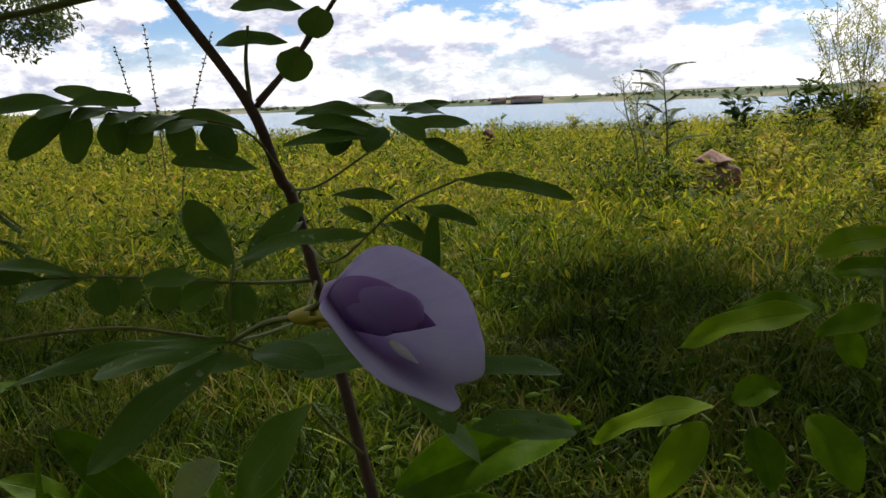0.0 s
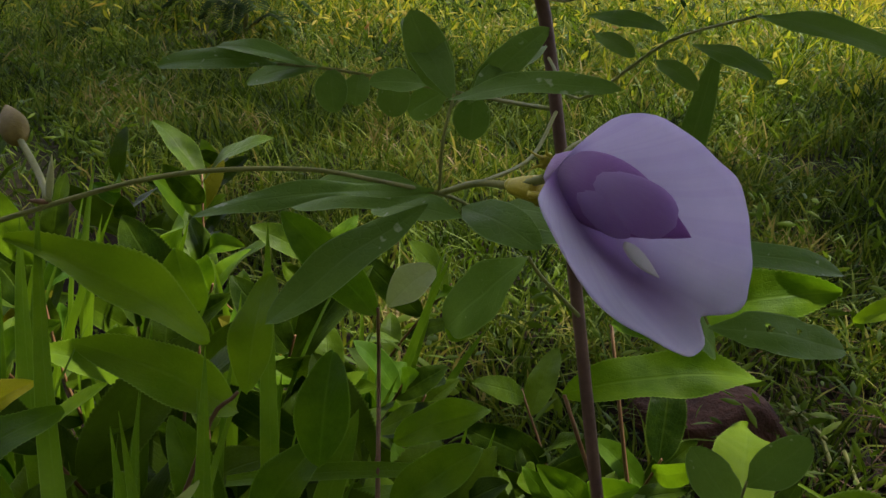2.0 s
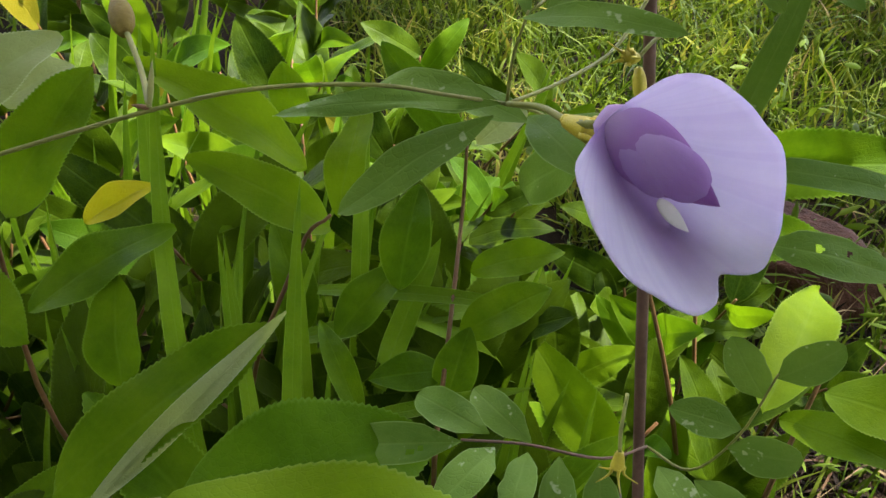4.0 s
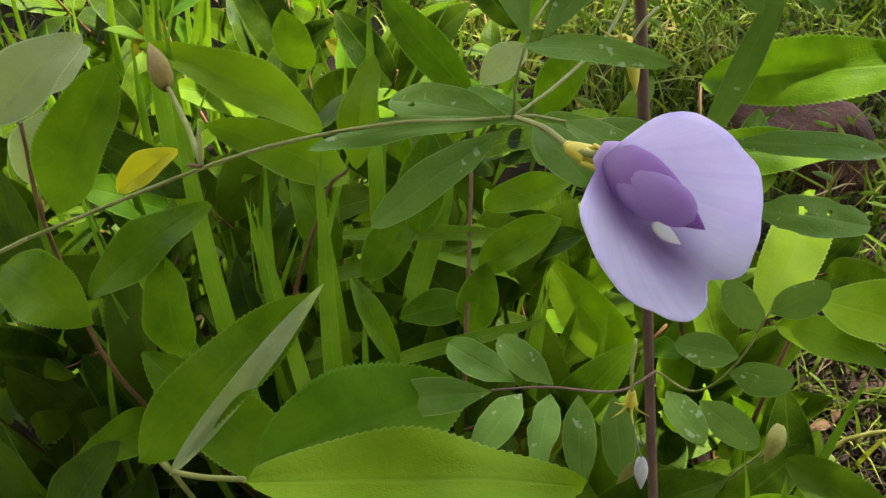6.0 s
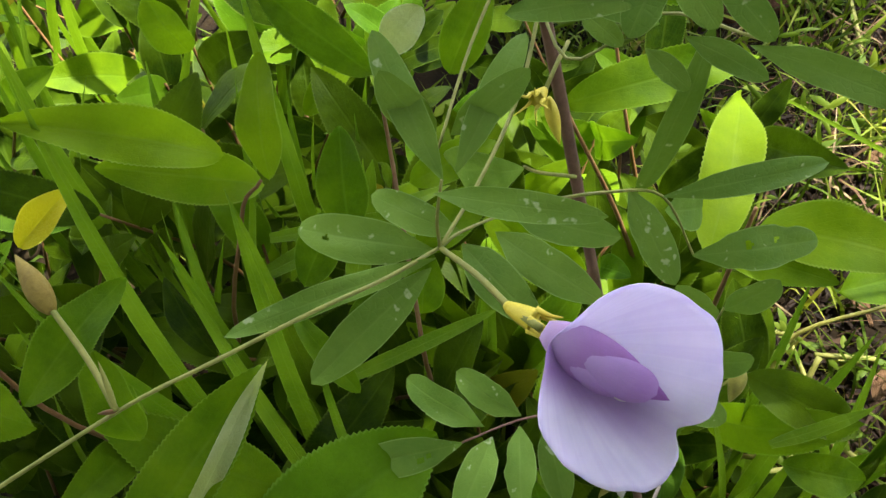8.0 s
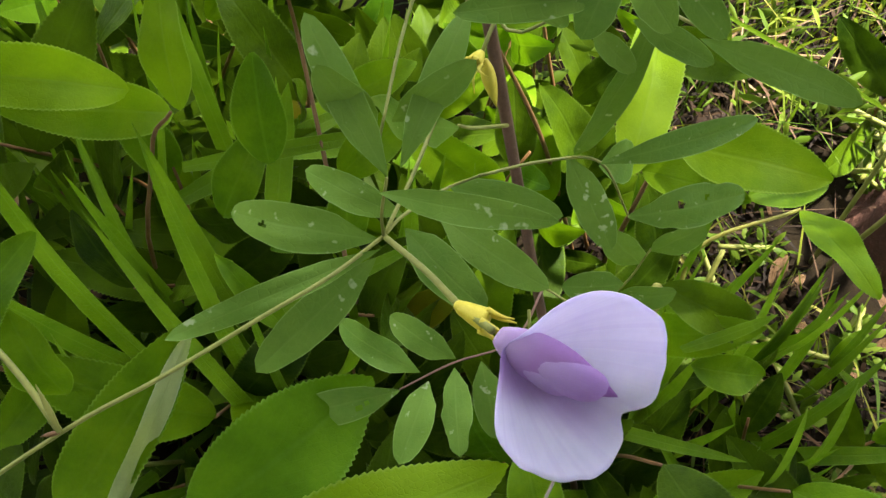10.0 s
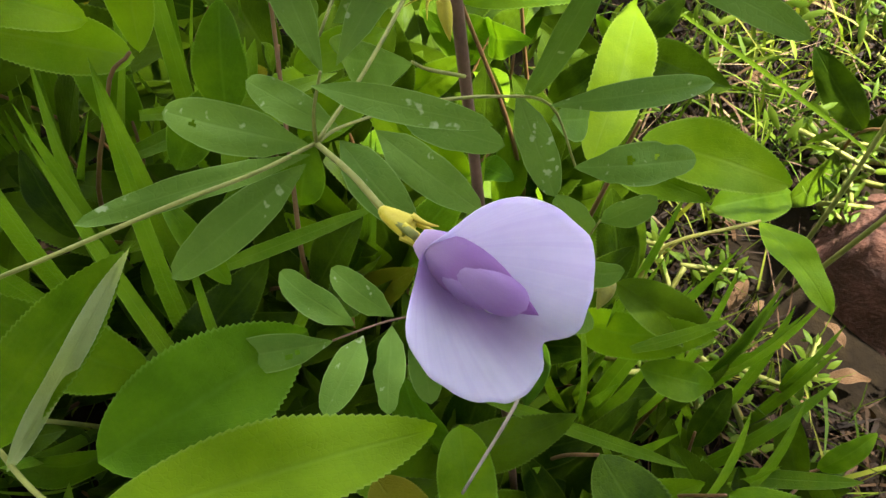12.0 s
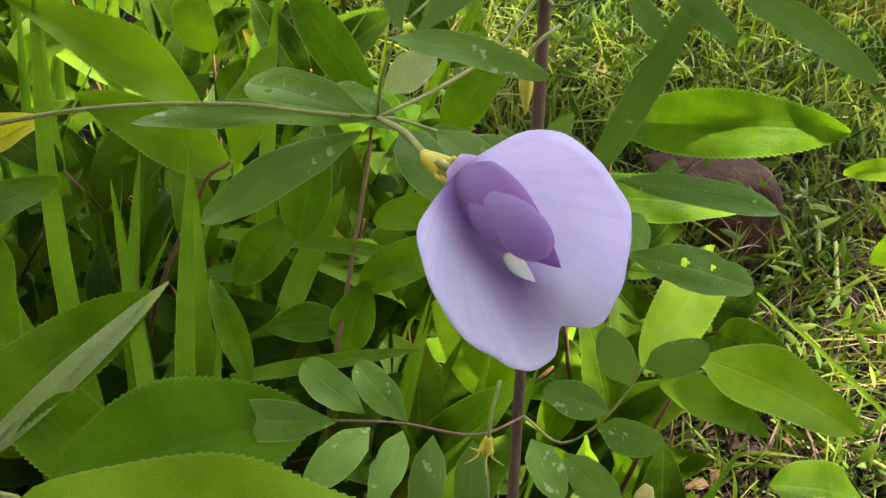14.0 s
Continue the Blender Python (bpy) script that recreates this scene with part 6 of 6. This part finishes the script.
BLADES = [leaf_mesh("blade", 0.30, w, "blade", M_BLADE, fold=0.25, arch=ar, twist=tw, cols=2, seed=170 + k)
          for k, (w, ar, tw) in enumerate(((0.0095, 0.05, 0.2), (0.0120, 0.10, -0.3), (0.0075, 0.14, 0.4), (0.0105, 0.03, 0.0)))]


def grass_clump(at, reach, height, count, label, seed):
    """Broad grass blades that rise and lean out of one root."""
    rng = random.Random(seed)
    t = empty("grass_tuft", (at[0], at[1], 0.0))
    bpy.context.view_layer.update()
    for k in range(count):
        a = rng.uniform(0, 6.28)
        p = Vector((at[0] + math.cos(a) * 0.02, at[1] + math.sin(a) * 0.02, 0.0))
        d = Vector((math.cos(a) * reach * rng.uniform(0.1, 1), math.sin(a) * reach * rng.uniform(0.1, 1), height * rng.uniform(0.6, 1.05)))
        ob = under(obj("blade", BLADES[rng.randrange(4)], None), t)
        sc = d.length / 0.30
        ob.matrix_basis = span(p, p + d, (rng.uniform(-.6, .6), -0.8, 0.4)) @ Matrix.Diagonal((sc, rng.uniform(0.7, 1.1), sc, 1))
    tagged(t, label, "grass tuft", "grass tufts among the low shrubs")


LOW = "low leafy shrub with toothed green leaves"
for k, (ux, uy, reach, high, count, size) in enumerate((
        (-0.16, 0.10, 0.09, 0.225, 58, 1.20), (-0.24, 0.03, 0.10, 0.200, 44, 1.2), (-0.10, 0.00, 0.08, 0.200, 40, 1.2), (-0.04, 0.07, 0.08, 0.205, 48, 1.2),
        (-0.22, 0.18, 0.10, 0.255, 56, 1.2), (-0.08, 0.17, 0.08, 0.230, 48, 1.2), (-0.34, 0.12, 0.11, 0.235, 48, 1.2), (0.03, 0.02, 0.07, 0.168, 30, 1.2),
        (0.05, 0.15, 0.06, 0.170, 28, 1.1), (-0.32, 0.30, 0.12, 0.265, 54, 1.2), (-0.18, -0.06, 0.08, 0.170, 28, 1.2), (0.12, -0.03, 0.07, 0.160, 22, 1.2),
        (-0.48, 0.22, 0.13, 0.265, 50, 1.2), (-0.44, 0.42, 0.13, 0.245, 44, 1.2), (-0.18, 0.30, 0.10, 0.225, 44, 1.2), (-0.62, 0.42, 0.14, 0.252, 40, 1.25),
        (-0.30, 0.50, 0.12, 0.180, 28, 1.1), (-0.62, 0.66, 0.15, 0.216, 30, 1.25), (-0.09, 0.27, 0.07, 0.190, 28, 1.1), (0.09, 0.06, 0.06, 0.120, 18, 0.8),
        (-0.85, 0.55, 0.16, 0.270, 30, 1.3), (0.42, 0.18, 0.10, 0.192, 17, 1.2), (-0.33, -0.02, 0.10, 0.185, 36, 1.2), (-0.26, -0.10, 0.09, 0.150, 22, 1.2),
        (-0.42, 0.06, 0.10, 0.205, 36, 1.2), (-0.06, -0.10, 0.08, 0.200, 28, 1.2), (0.04, -0.07, 0.07, 0.180, 24, 1.2), (0.16, 0.04, 0.07, 0.130, 18, 0.8),
        (0.19, -0.03, 0.07, 0.150, 18, 0.9), (0.22, 0.08, 0.06, 0.100, 14, 0.7), (0.30, 0.33, 0.08, 0.198, 16, 1.2), (0.01, 0.24, 0.07, 0.180, 26, 1.1), (-0.05, 0.34, 0.07, 0.170, 26, 1.1), (0.03, 0.31, 0.06, 0.150, 22, 1.0))):
    # Fewer lit leaves towards the front, so that the foreground reads as shaded.
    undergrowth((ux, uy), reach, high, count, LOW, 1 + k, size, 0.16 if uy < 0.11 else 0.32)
TUFT = "tuft of broad green grass blades among low shrubs"
for k, (ux, uy, reach, high, count) in enumerate(((-0.20, 0.06, 0.10, 0.31, 14), (-0.13, 0.05, 0.08, 0.27, 12), (-0.28, 0.12, 0.10, 0.32, 14), (-0.10, 0.13, 0.08, 0.26, 12), (-0.18, 0.15, 0.09, 0.29, 12),
                                                  (-0.38, 0.18, 0.12, 0.31, 14), (-0.26, 0.24, 0.10, 0.30, 12), (-0.33, 0.05, 0.10, 0.27, 12), (-0.16, 0.22, 0.08, 0.26, 10), (-0.42, 0.32, 0.12, 0.30, 12),
                                                  (-0.05, 0.12, 0.07, 0.24, 10), (-0.52, 0.30, 0.12, 0.31, 12), (-0.25, -0.02, 0.09, 0.24, 10), (-0.24, 0.38, 0.10, 0.26, 10))):
    grass_clump((ux, uy), reach, high, count, TUFT, 400 + k)
for k, (ux, uy, reach, high, count) in enumerate(((0.08, 0.06, 0.08, 0.225, 9), (0.13, 0.07, 0.09, 0.205, 10), (0.17, 0.02, 0.09, 0.190, 9), (0.10, 0.12, 0.08, 0.225, 8), (0.20, 0.09, 0.08, 0.150, 8))):
    grass_clump((ux, uy), reach, high, count, "tuft of light green grass blades by a rock", 440 + k)

# small light-green seedlings in the litter by the rock
for k in range(44):
    rs = random.Random(200 + k)
    sapling("seedling", (rs.uniform(0.10, 0.62), rs.uniform(-0.03, 0.72)), rs.uniform(0.030, 0.075), 3, 14, 0.0125, M_SPROUT, "small light-green seedling in the litter", 200 + k, 0.6)

# dead leaves on the ground
DEAD = [leaf_mesh("dead_leaf", ln, ln * 0.45, "ovate", M_DRY, fold=0.3, arch=0.15, wave=0.04, twist=tw, seed=120 + k) for k, (ln, tw) in enumerate(((0.024, 0.4), (0.032, -0.5), (0.018, 0.2)))]
rt = random.Random(77)
for k in range(130):
    x, y = rt.uniform(0.06, 0.75), rt.uniform(0.12, 1.0)
    ob = obj("dead_leaf", DEAD[k % 3], None)
    a = rt.uniform(0, 6.28)
    ob.matrix_world = span((x, y, float(ground_height(x, y)) + 0.012), (x + math.cos(a), y + math.sin(a), 0.012 + rt.uniform(-0.1, 0.2)), (rt.uniform(-.4, .4), rt.uniform(-.4, .4), 1))
    tagged(ob, "curled dry brown leaf lying on the soil", "dead leaf", "dead leaves in the litter")
